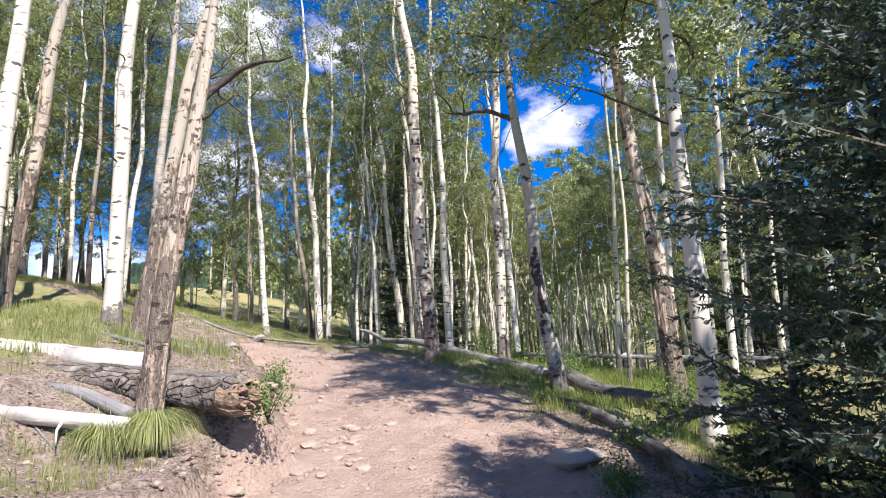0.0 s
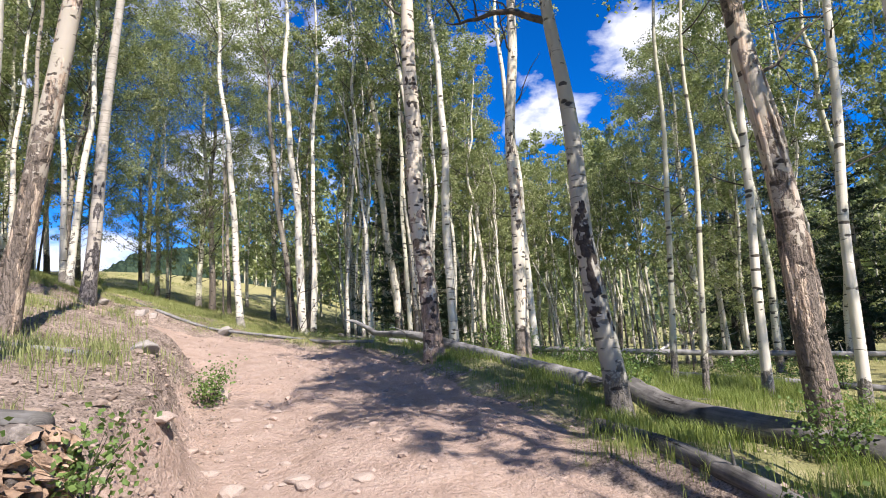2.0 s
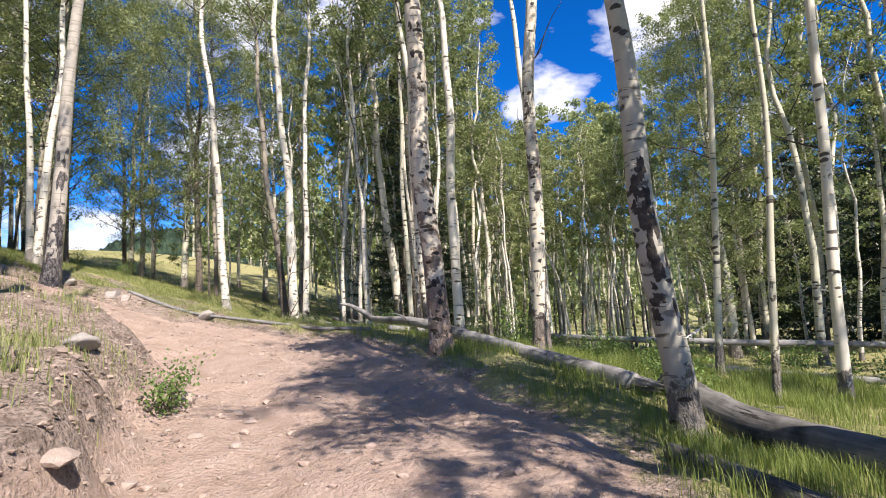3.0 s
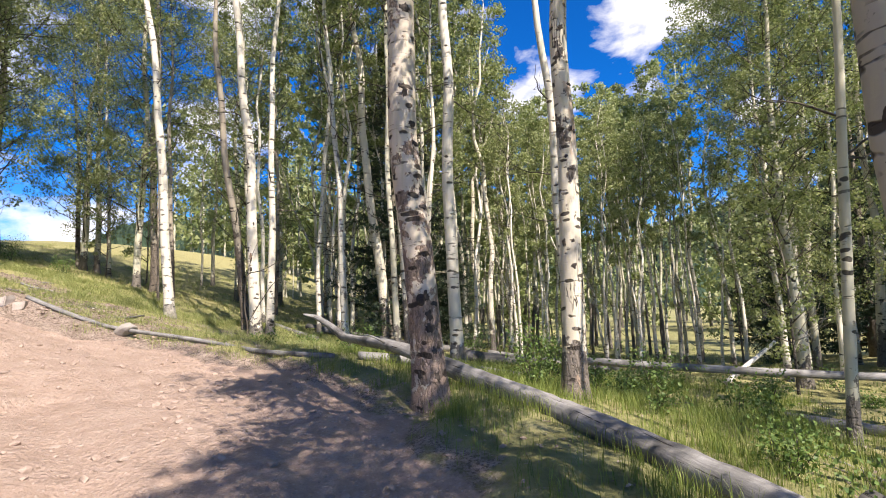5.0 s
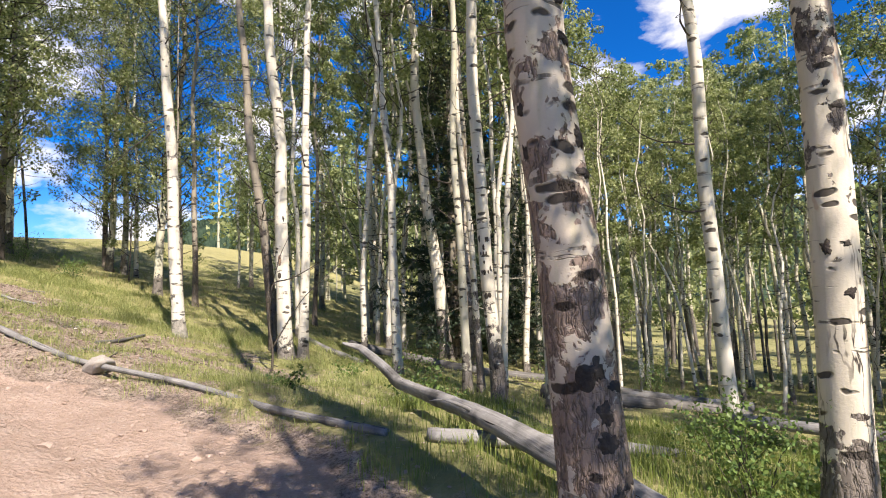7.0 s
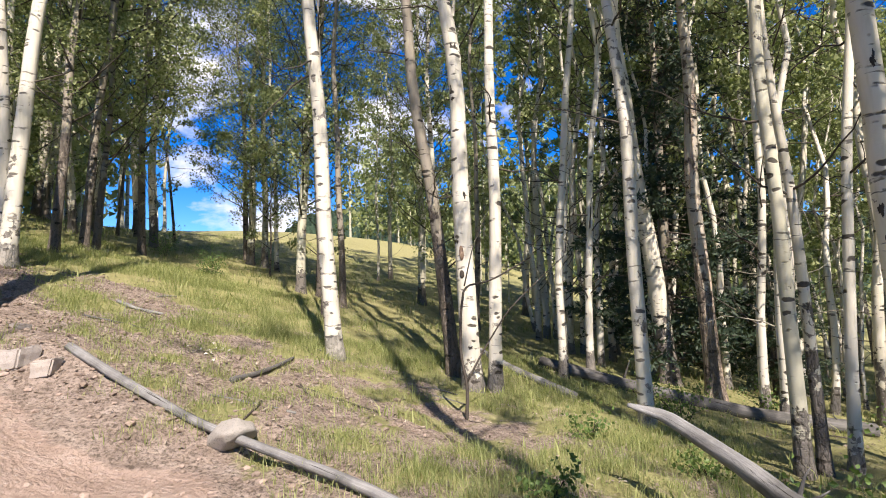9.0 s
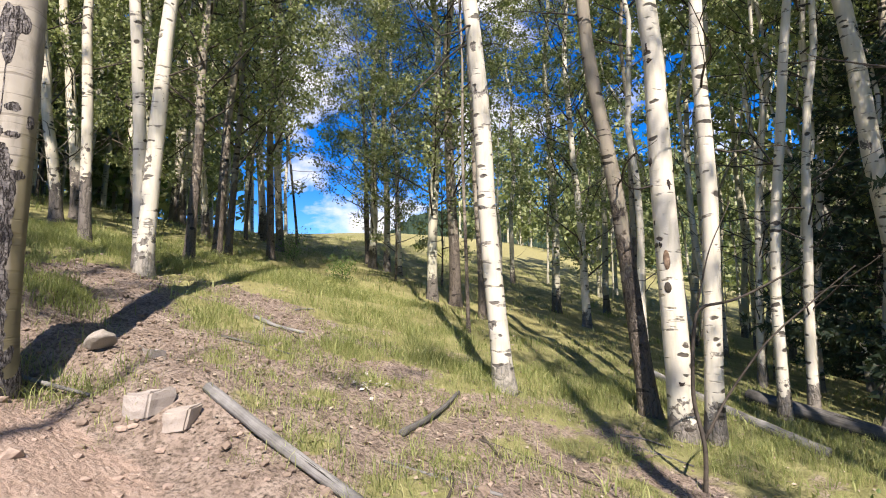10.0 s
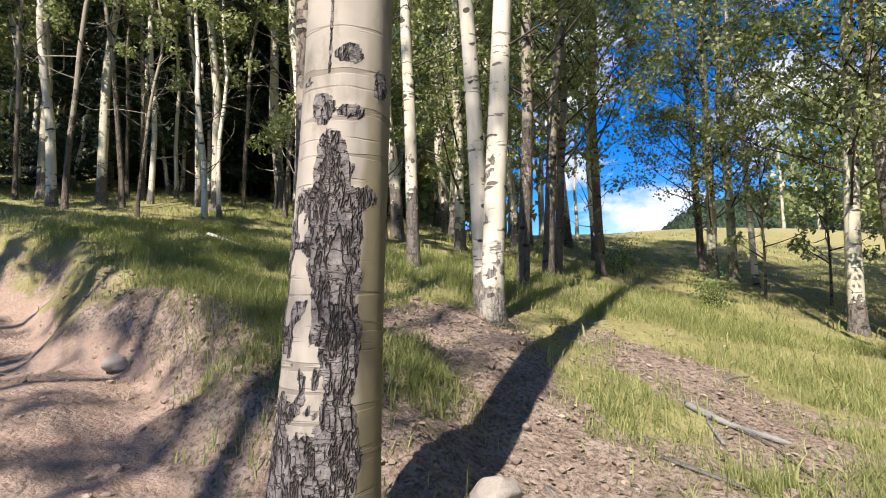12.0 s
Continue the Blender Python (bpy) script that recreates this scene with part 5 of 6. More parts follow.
# ---------------------------------------------------------------- fallen wood
def fallen(name, pts, r0, r1, mat, label, category="log", sides=14, wob=0.06, lift=True, knots=0, group="fallen wood", radii=(), rough=0.0):
    """A fallen stem that lies along the ground. pts: (x, y) or (x, y, z) of its underside's axis."""
    P = []
    for p in pts:
        P.append((p[0], p[1], p[2] if len(p) > 2 else gz(p[0], p[1]) + r0 * 0.75))
    P = np.array(P)
    t = np.linspace(0, len(P) - 1, 90 if rough else max(14, 6 * len(P)))
    path = np.stack([np.interp(t, range(len(P)), P[:, c]) for c in range(3)], 1)
    for _ in range(3):
        path[1:-1] = (path[:-2] + 2 * path[1:-1] + path[2:]) / 4
    seed = int(abs(P[0, 0] * 100 + P[0, 1] * 37))
    r_ = np.random.default_rng(seed)
    taper = np.interp(np.linspace(0, 1, len(t)), np.linspace(0, 1, len(radii)), radii) if radii else np.linspace(r0, r1, len(t))
    rad = taper * (1 + r_.normal(scale=0.03, size=len(t)))
    v, f, u = tube(path - path[0], rad, sides, wob, seed)
    if rough:
        mid = np.repeat(path - path[0], sides, 0)
        lump = np.array([noise.noise(Vector(p) * 5.0) + 0.6 * noise.noise(Vector(p) * 13.0) + 0.35 * noise.noise(Vector(p) * 31.0) for p in v[:len(mid)]])
        v[:len(mid)] = mid + (v[:len(mid)] - mid) * (1 + rough * lump)[:, None]
    log = new(name, fast_mesh(name, v, f, mat, True, u))
    log.location = path[0]
    tagged(log, label, category, group)
    for j in range(knots):
        i = r_.integers(2, len(t) - 2)
        p, q = limb(path[i] - path[0], r_.normal(size=3) + np.array([0, 0, 0.9]), r_.uniform(0.15, 0.5), rad[i] * 0.28, r_, 0.1, 5, 4, 0.15)
        v, f, u = tube(p, q, 6)
        part("branch_stub", fast_mesh("branch_stub", v, f, mat, True, u), log)
    return log


fallen("fallen_log", [(1.28, 9.75, 1.07), (0.86, 10.95, 1.15), (0.35, 11.9, 1.27), (-0.4, 12.75, 1.48), (-1.0, 13.45, 1.66), (-1.5, 14.2, 1.74), (-2.0, 15.0, 1.76), (-2.3, 15.45, 1.78), (-2.6, 15.85, 1.95), (-2.95, 16.3, 2.10), (-3.2, 16.35, 2.16)], 0.16, 0.045, M_LOG, "long weathered grey fallen aspen log with a lifted tip", knots=4, radii=(0.112, 0.118, 0.11, 0.095, 0.082, 0.074, 0.068, 0.066, 0.058, 0.05, 0.016), sides=22, rough=0.07)
fallen("fallen_log", [(1.62, 9.75), (1.95, 8.9), (2.35, 7.9), (2.95, 6.6), (3.5, 5.3)], 0.14, 0.16, M_LOGDARK, "dark weathered fallen log in the grass", knots=2)
fallen("fallen_log", [(0.98, 7.95), (1.3, 7.0), (1.57, 5.9), (1.8, 4.6)], 0.06, 0.08, M_LOGDARK, "dark half-sunk log at the trail's edge", knots=1)
fallen("fallen_pole", [(-7.62, 15.62), (-6.9, 15.58), (-6.15, 15.52), (-4.6, 15.2), (-3.3, 14.6), (-2.1, 13.85)], 0.036, 0.034, M_LOG, "long thin grey pole lying beside the trail", "pole", 10)
fallen("fallen_log", [(-1.76, 13.78, 1.63), (-1.3, 13.95, 1.56), (-0.8, 14.3, 1.44), (-0.1, 14.9, 1.24), (0.5, 15.2, 1.10)], 0.05, 0.07, M_LOG, "pale weathered log half hidden in grass", radii=(0.05, 0.06, 0.065, 0.07, 0.07))
fallen("fallen_log", [(-0.6, 18.6), (1.0, 18.9), (2.8, 19.3)], 0.12, 0.10, M_LOGDARK, "brown rotting log on the forest floor", knots=3)
fallen("fallen_pole", [(1.4, 16.3, 1.22), (3.0, 15.6, 1.12), (5.2, 15.1, 0.98), (8.5, 14.6, 0.82)], 0.07, 0.055, M_LOG, "long bare pole propped above the grass", "pole", 10, knots=3)
fallen("fallen_pole", [(4.0, 16.3, 0.75), (5.2, 16.9, 1.35)], 0.05, 0.035, M_LOGWHITE, "bleached broken limb leaning on a pole", "pole", 8)
fallen("fallen_log", [(3.4, 13.6), (4.6, 12.2), (6.0, 11.2)], 0.07, 0.05, M_LOG, "grey weathered log in tall grass")
fallen("fallen_log", [(0.2, 20.5), (1.8, 20.2), (3.4, 20.6)], 0.11, 0.08, M_LOG, "weathered log deep in the stand", knots=3)
fallen("fallen_log", [(-4.6, 21.6), (-3.2, 21.0), (-1.6, 20.6), (-0.2, 20.9)], 0.10, 0.08, M_LOGDARK, "dark fallen log under the spruce", knots=3)
fallen("fallen_log", [(-6.2, 22.3), (-5.0, 20.9), (-3.9, 20.0)], 0.05, 0.06, M_LOG, "thin fallen stem behind a white pair")
fallen("fallen_stick", [(-9.30, 17.52), (-9.06, 17.60), (-8.76, 17.72)], 0.026, 0.02, M_LOG, "short bleached stick in the grass", "stick", 8)
fallen("fallen_stick", [(-6.7, 16.5), (-6.78, 16.95), (-6.85, 17.4), (-7.0, 17.95)], 0.03, 0.018, M_LOGDARK, "curved dark stick on bare earth", "stick", 8)
fallen("fallen_stick", [(-15.0, 15.6), (-14.4, 15.9)], 0.05, 0.04, M_LOGWHITE, "pale broken branch on the grassy bank", "stick", 8)
fallen("fallen_stick", [(-9.3, 14.95), (-8.95, 15.2), (-8.3, 15.25)], 0.02, 0.012, M_LOG, "thin grey root-like stick", "stick", 6)
fallen("fallen_log", [(-1.98, 5.06, 1.27), (-2.6, 5.2, 1.33), (-3.4, 5.32, 1.45), (-4.8, 5.45, 1.65)], 0.165, 0.15, M_LOGROT, "old dark rotting log lying on the cut bank", wob=0.10, knots=2, sides=40, rough=0.16)
fallen("fallen_log", [(-3.2, 5.62, 1.60), (-4.2, 5.68, 1.72), (-5.6, 5.8, 1.92)], 0.12, 0.14, M_LOGWHITE, "sunlit bleached log on the bank")
fallen("fallen_log", [(-2.3, 5.4, 1.40), (-3.4, 5.5, 1.5), (-4.9, 5.7, 1.72)], 0.09, 0.11, M_LOGDARK, "dark broken log under a bleached one", knots=3)
fallen("fallen_log", [(-2.75, 4.45, 1.16), (-3.6, 4.4, 1.28), (-4.9, 4.3, 1.5)], 0.06, 0.075, M_LOGWHITE, "pale log on the bank", knots=1)
fallen("fallen_log", [(-2.95, 4.8, 1.2), (-3.5, 4.95, 1.4), (-4.5, 5.1, 1.55)], 0.06, 0.05, M_LOG, "grey branch leaning over the bank's logs")
fallen("fallen_log", [(-3.3, 3.6), (-4.2, 3.4), (-5.2, 3.5)], 0.05, 0.06, M_LOG, "grey stick on the bank")
fallen("fallen_stick", [(-3.9, 6.9), (-4.6, 7.1), (-5.4, 7.6)], 0.03, 0.03, M_LOG, "weathered stick on leaf litter", "stick", 8)
fallen("fallen_stick", [(-3.5, 7.6), (-4.4, 7.5), (-5.3, 8.0)], 0.025, 0.02, M_LOG, "weathered stick on leaf litter", "stick", 8)
for i in range(46):
    zone = ((-6.5, -3.2, 3, 10), (-9.5, -5, 15.8, 19), (-4, 4, 14, 22), (1.6, 4, 5, 12))[i % 4]
    x, y, a, ln = rng.uniform(zone[0], zone[1]), rng.uniform(zone[2], zone[3]), rng.uniform(0, 6.28), rng.uniform(0.25, 0.9)
    if float(road_at(np.array([x]), np.array([y]))[0][0]) < 1.9:
        continue
    fallen("fallen_stick", [(x, y), (x + ln * 0.5 * math.cos(a + 0.15), y + ln * 0.5 * math.sin(a + 0.15)), (x + ln * math.cos(a), y + ln * math.sin(a))], 0.012, 0.008, (M_LOG, M_LOGDARK, M_TWIG)[i % 3], "thin dead twig lying on the ground", "stick", 6, group="dead twigs")


def splinters(x, y, z):
    """Grey torn slivers at a log's snapped end."""
    r_ = np.random.default_rng(44)
    ob = tagged(empty("splintered_end", x, y, z), "torn grey splinters at a log's snapped end", "splinters")
    for _ in range(9):
        a = r_.normal(size=3) * np.array([0.05, 0.03, 0.05])
        tip = a * 1.5 + np.array([0.12, -0.30, -0.02]) * r_.uniform(0.6, 1.3) + np.array([0, 0, r_.uniform(-0.02, 0.09)])
        v, f, u = tube([a + np.array([-0.05, 0.15, 0.02]), (a + tip) / 2, tip], [0.03, 0.022, 0.004], 6, 0.15, 3)
        part("splinter", fast_mesh("splinter", v, f, M_LOG, False, u), ob)


splinters(1.27, 9.77, 1.07)


def bare_sapling(x, y):
    """A crooked dead sapling, black and leafless, forked near its foot."""
    z = gz(x, y)
    tree = tagged(empty("dead_sapling", x, y, z), "crooked black dead sapling without leaves", "tree", "dead saplings")
    for nm, pts, r in (("stem", [(0, 0, -0.1), (0.03, 0, 0.35), (-0.05, 0.02, 0.7), (-0.03, 0, 1.15), (0.02, 0, 1.45), (0.3, 0.1, 1.5), (0.75, 0.15, 1.75)], 0.022), ("fork", [(0.02, 0, 0.4), (0.2, 0.1, 0.75), (0.5, 0.1, 1.2), (1.1, 0.2, 1.75)], 0.014), ("twig", [(0.02, 0, 1.45), (0.12, 0.05, 1.9), (0.3, 0.1, 2.3)], 0.009)):
        pts = np.array(pts)
        s = np.linspace(0, len(pts) - 1, 4 * len(pts))
        path = np.stack([np.interp(s, range(len(pts)), pts[:, c]) for c in range(3)], 1)
        path[1:-1] = (path[:-2] + path[1:-1] + path[2:]) / 3
        v, f, u = tube(path, r * (1 - 0.7 * np.linspace(0, 1, len(s))), 7, 0.08, 5)
        part(nm, fast_mesh(nm, v, f, M_TWIG, True), tree)


bare_sapling(-4.90, 18.08)


def broken_end():
    """The splintered, orange, rotten end of the old log over the trail's bank."""
    n, rings = 40, 9
    ang = np.linspace(0, 2 * np.pi, n, endpoint=False)
    v = []
    for i in range(rings):
        k = i / (rings - 1)
        for a in ang:
            q = Vector((math.cos(a) * 2.2 * k, math.sin(a) * 2.2 * k, 3.0))
            jag = 0.16 * noise.noise(q * 3.1) + 0.09 * noise.noise(q * 8.0)
            rr = 0.215 * k * (1 + 0.12 * noise.noise(Vector((math.cos(a), math.sin(a), 7)) * 3))
            v.append((0.10 - 0.10 * k + jag * (1.2 - 0.4 * k), rr * math.cos(a), rr * math.sin(a)))
    for a in ang:
        v.append((-0.28, 0.18 * math.cos(a), 0.18 * math.sin(a)))
    i, j = np.meshgrid(np.arange(rings), np.arange(n), indexing="ij")
    i, j = i.ravel(), j.ravel()
    k = (j + 1) % n
    f = np.stack([i * n + j, i * n + k, (i + 1) * n + k, (i + 1) * n + j], 1)
    ob = new("splintered_stump", fast_mesh("splintered_stump", v, f, M_ROT, False))
    ob.matrix_basis = pose(-2.0, 5.05, 1.27, 0, 8, -14) @ Matrix.Scale(0.88, 4)
    tagged(ob, "splintered orange rotten wood at a log's broken end", "stump")


broken_end()


# ---------------------------------------------------------------- stones
def stone_mesh(seed, flat=0.65, sub=3):
    bm = bmesh.new()
    bmesh.ops.create_icosphere(bm, subdivisions=sub, radius=1.0)
    off = Vector((seed * 3.1, seed * 1.7, seed * 0.9))
    q_ = np.random.default_rng(seed)
    cuts = [Vector(q_.normal(size=3)).normalized() for _ in range(11)]
    for v in bm.verts:
        d = v.co.normalized()
        r = 1 + 0.22 * noise.noise(d * 1.3 + off) + 0.07 * noise.noise(d * 3.7 + off)
        for c in cuts:
            r = min(r, 0.70 / max(0.05, d.dot(c)))
        v.co = d * r
        v.co.z *= flat
    me = bpy.data.meshes.new("stone")
    bm.to_mesh(me)
    bm.free()
    me.polygons.foreach_set("use_smooth", np.full(len(me.polygons), sub > 3))
    return me


STONES = []
for i in range(6):
    me = stone_mesh(i + 1, 0.5 + 0.06 * i, 2)
    me.materials.append(M_STONE)
    STONES.append(me)
BOULDER = stone_mesh(31, 0.7, 4)
BOULDER.materials.append(M_BOULDER)
BLOCK = stone_mesh(37, 0.8, 3)
BLOCK.materials.append(M_STONE)


def block_mesh(seed):
    """A squared block of stone with chipped, rounded edges."""
    bm = bmesh.new()
    bmesh.ops.create_cube(bm, size=1.7)
    bmesh.ops.bevel(bm, geom=list(bm.edges), offset=0.14, segments=2, affect="EDGES")
    bmesh.ops.subdivide_edges(bm, edges=list(bm.edges), cuts=2, use_grid_fill=True)
    off = Vector((seed * 2.3, seed * 0.7, seed * 1.9))
    for v in bm.verts:
        v.co *= 1 + 0.26 * noise.noise(v.co * 0.9 + off) + 0.09 * noise.noise(v.co * 3.3 + off)
        v.co.x += 0.18 * v.co.z + 0.14 * v.co.y
        v.co.z += 0.16 * v.co.x
    me = bpy.data.meshes.new("stone")
    bm.to_mesh(me)
    bm.free()
    me.materials.append(M_PALESTONE)
    return me


SQUARE = [block_mesh(3), block_mesh(8)]


def rock(name, x, y, size, me, label, group="trail stones", sink=0.25, turn=None):
    ob = new(name, me)
    sx, sy, sz = size if isinstance(size, tuple) else (size, size * 0.8, size * 0.8)
    ob.matrix_basis = Matrix.Translation((x, y, gz(x, y) + sz * (0.5 - sink))) @ pose(0, 0, 0, 0, 0, rng.uniform(0, 360) if turn is None else turn) @ Matrix.Diagonal((sx, sy, sz, 1))
    return tagged(ob, label, "rock", group)


rock("boulder", -5.88, 15.5, (0.19, 0.17, 0.18), BOULDER, "rounded pale grey boulder lying beside a pole", "boulders", 0.1)
rock("boulder", -7.80, 15.33, (0.115, 0.10, 0.10), SQUARE[0], "pale blocky stone at the trail's edge", "boulders", 0.2)
rock("boulder", -7.55, 15.38, (0.095, 0.085, 0.08), SQUARE[1], "pale blocky stone at the trail's edge", "boulders", 0.2, 30)
rock("boulder", -8.96, 15.66, (0.15, 0.11, 0.13), BOULDER, "grey stone below an aspen", "boulders", 0.1)
rock("boulder", -8.68, 15.95, (0.085, 0.075, 0.07), SQUARE[0], "flat pale stone on eroded earth", "boulders")
rock("boulder", -3.8, 8.75, (0.20, 0.15, 0.15), BOULDER, "flat grey rock on the bank", "boulders", 0.45)
rock("boulder", -3.45, 8.4, (0.16, 0.13, 0.13), BLOCK, "pale rock on the bank", "boulders", 0.55)
rock("boulder", -3.3, 9.6, (0.14, 0.11, 0.12), BLOCK, "pale rock on the bank", "boulders", 0.55)
rock("boulder", -1.85, 4.85, (0.17, 0.14, 0.15), BLOCK, "pale rock at the foot of the cut bank", "boulders", 0.75)
rock("boulder", 0.98, 5.75, (0.42, 0.30, 0.17), BOULDER, "broad flat grey boulder half buried at the trail's edge", "boulders", 0.45, 60)
rock("boulder", -11.42, 14.42, (0.10, 0.09, 0.10), BOULDER, "round pale stone on the cut bank", "boulders")
for i in range(90):
    if i < 55:
        y = rng.uniform(4.3, 9.5)
        x = np.interp(y, ROAD[:, 1][:8], ROAD[:, 0][:8]) - rng.uniform(0.75, 1.75)
        s = rng.uniform(0.03, 0.10) * (1.3 if y < 7 else 0.8)
    else:
        y = rng.uniform(4.5, 13)
        x = np.interp(y, ROAD[:, 1][:8], ROAD[:, 0][:8]) + rng.uniform(-1.4, 1.6)
        s = rng.uniform(0.015, 0.045)
    if i % 3 == 0 and i < 55:
        x, y, s = rng.normal(-1.45, 0.22), rng.normal(6.5, 0.55), rng.uniform(0.04, 0.10)
    rock("stone", x, y, (s * 1.3, s, s * 0.75), STONES[i % 6], "small angular stone loose on the dirt trail", sink=0.45)


def pebbles(name, label, mat, n, box, seed, where, low):
    """Uncounted gravel or clods of earth."""
    r_ = np.random.default_rng(seed)
    ico = bmesh.new()
    bmesh.ops.create_icosphere(ico, subdivisions=1, radius=1.0)
    base = np.array([v.co[:] for v in ico.verts]) * np.array([1.2, 0.9, 0.6])
    tri = np.array([[v.index for v in f.verts] for f in ico.faces])
    ico.free()
    x, y = r_.uniform(box[0], box[1], n * 4), r_.uniform(box[2], box[3], n * 4)
    ok = r_.uniform(size=n * 4) < where(x, y)
    x, y = x[ok][:n], y[ok][:n]
    n = len(x)
    s = r_.gamma(1.7, low, n).clip(0.005, 0.05)
    z = height(x, y) + s * 0.2
    v = base[None] * r_.uniform(0.7, 1.25, (n, 12, 1)) * s[:, None, None]
    a = r_.uniform(0, 6.28, n)
    c, q = np.cos(a)[:, None], np.sin(a)[:, None]
    v = np.stack([v[..., 0] * c - v[..., 1] * q, v[..., 0] * q + v[..., 1] * c, v[..., 2]], -1) + np.stack([x, y, z], 1)[:, None]
    f = (tri[None] + 12 * np.arange(n)[:, None, None]).reshape(-1, 3)
    tagged(new(name, fast_mesh(name, v.reshape(-1, 3), f, mat, False)), label, name.replace("_", " "), kind="stuff")


pebbles("gravel", "loose gravel scattered over the dirt trail", M_GRAVEL, 3000, (-12, 2.5, 2.5, 18), 9, lambda x, y: np.where(road_at(x, y)[0] < 2.2, 1.0, 0.08 * bare_amount(x, y)), 0.008)
pebbles("soil_clods", "crumbled clods of earth on the eroded banks", M_CLOD, 4000, (-13.5, -5, 13.6, 18.5), 10, lambda x, y: np.where(road_at(x, y)[0] < 1.5, 0.0, 0.08 + 0.9 * np.maximum(bare_amount(x, y), np.exp(-((road_at(x, y)[0] - 1.9) / 0.45) ** 2))), 0.0065)
pebbles("soil_clods", "crumbled clods of earth on the cut bank", M_CLOD, 1100, (-4.2, -1.4, 3, 11), 12, lambda x, y: np.where(road_at(x, y)[0] < 1.3, 0.0, np.exp(-((road_at(x, y)[0] - 1.7) / 0.6) ** 2)), 0.008)


def litter():
    """Dead leaves and bark flakes lying on bare earth and under the trees."""
    r_ = np.random.default_rng(19)
    n = 17000
    x, y = r_.uniform(-13, 5, n * 2), r_.uniform(2, 22, n * 2)
    D, _, side = road_at(x, y)
    ok = (D > 1.7) & (r_.uniform(size=n * 2) < 0.12 + 0.88 * bare_amount(x, y))
    x, y = x[ok][:n], y[ok][:n]
    cs = np.stack([x, y, height(x, y) + 0.012], 1)
    v, f = leaf_cards(cs, 0.045, r_, 0.0, 0.6, np.tile([0.0, 0.0, 2.2], (len(x), 1)))
    tagged(new("leaf_litter", fast_mesh("leaf_litter", v, f, M_LITTER, False)), "dead leaves and bark flakes scattered on bare earth", "leaf litter", kind="stuff")


litter()
r_chip = np.random.default_rng(23)
chips = np.stack([r_chip.normal(-7.4, 0.10, 26), r_chip.normal(17.07, 0.09, 26)], 1)
v, f = leaf_cards(np.column_stack([chips, height(chips[:, 0], chips[:, 1]) + 0.02]), 0.055, r_chip, 0.0, 0.6, np.tile([0.0, 0.0, 2.0], (26, 1)))
tagged(new("bark_chips", fast_mesh("bark_chips", v, f, M_LOGWHITE, False)), "white bark chips scattered on the slope", "bark chips", kind="stuff")


# ---------------------------------------------------------------- grass and shrubs
def blades(name, x, y, tall, width, mat, label, seed, bend=0.45):
    """Grass: each blade a bent strip of a quad and a tip."""
    r_ = np.random.default_rng(seed)
    n = len(x)
    z = height(x, y) - 0.02
    a = r_.uniform(0, 6.28, n)
    dx, dy = np.cos(a), np.sin(a)
    h = tall * r_.uniform(0.5, 1.35, n)
    b = h * bend * r_.uniform(0.2, 1.3, n)
    w = width * r_.uniform(0.6, 1.3, n)
    p = np.stack([x, y, z], 1)
    side = np.stack([-dy, dx, np.zeros(n)], 1) * w[:, None]
    out = np.stack([dx * b, dy * b, np.zeros(n)], 1)
    up_ = np.stack([np.zeros(n), np.zeros(n), h], 1)
    m1 = p + out * 0.28 + up_ * 0.6
    tip = p + out + up_ * 0.96
    v = np.stack([p - side, p + side, m1 + side * 0.8, m1 - side * 0.8, tip], 1).reshape(-1, 3)
    k = 5 * np.arange(n)[:, None]
    f = np.concatenate([k + np.array([[0, 1, 2]]), k + np.array([[0, 2, 3]]), k + np.array([[3, 2, 4]])])
    tagged(new(name, fast_mesh(name, v, f, mat, False)), label, "grass", kind="stuff")


def clumped(n, box, seed, want, tuft=14, spread=0.06):
    """Tufted places for blades, thinned by want(x, y)."""
    r_ = np.random.default_rng(seed)
    m = n // tuft
    x, y = r_.uniform(box[0], box[1], m * 4), r_.uniform(box[2], box[3], m * 4)
    ok = r_.uniform(size=len(x)) < want(x, y)
    x, y = x[ok][:m], y[ok][:m]
    x, y = np.repeat(x, tuft), np.repeat(y, tuft)
    return x + r_.normal(scale=spread, size=len(x)), y + r_.normal(scale=spread, size=len(y))


def verge(x, y):
    D, _, side = road_at(x, y)
    wave = 0.14 * np.sin(1.7 * x + 2.3 * y) + 0.09 * np.sin(4.1 * x - 3.3 * y)
    out = smooth(np.where(side > 0, 1.65, 2.1) + wave, np.where(side > 0, 2.0, 3.2) + wave, D)
    patch = 0.5 + 0.45 * np.sin(1.1 * x + 0.6) * np.sin(0.9 * y + 1.2) + 0.3 * np.sin(2.7 * x - 1.9 * y) + 0.3 * np.sin(5.3 * x + 2.9 * y) * np.sin(4.7 * y - 2.2 * x)
    return out * np.clip(1 - 1.15 * bare_amount(x, y), 0.03, 1) * np.clip(patch, 0.08, 1)


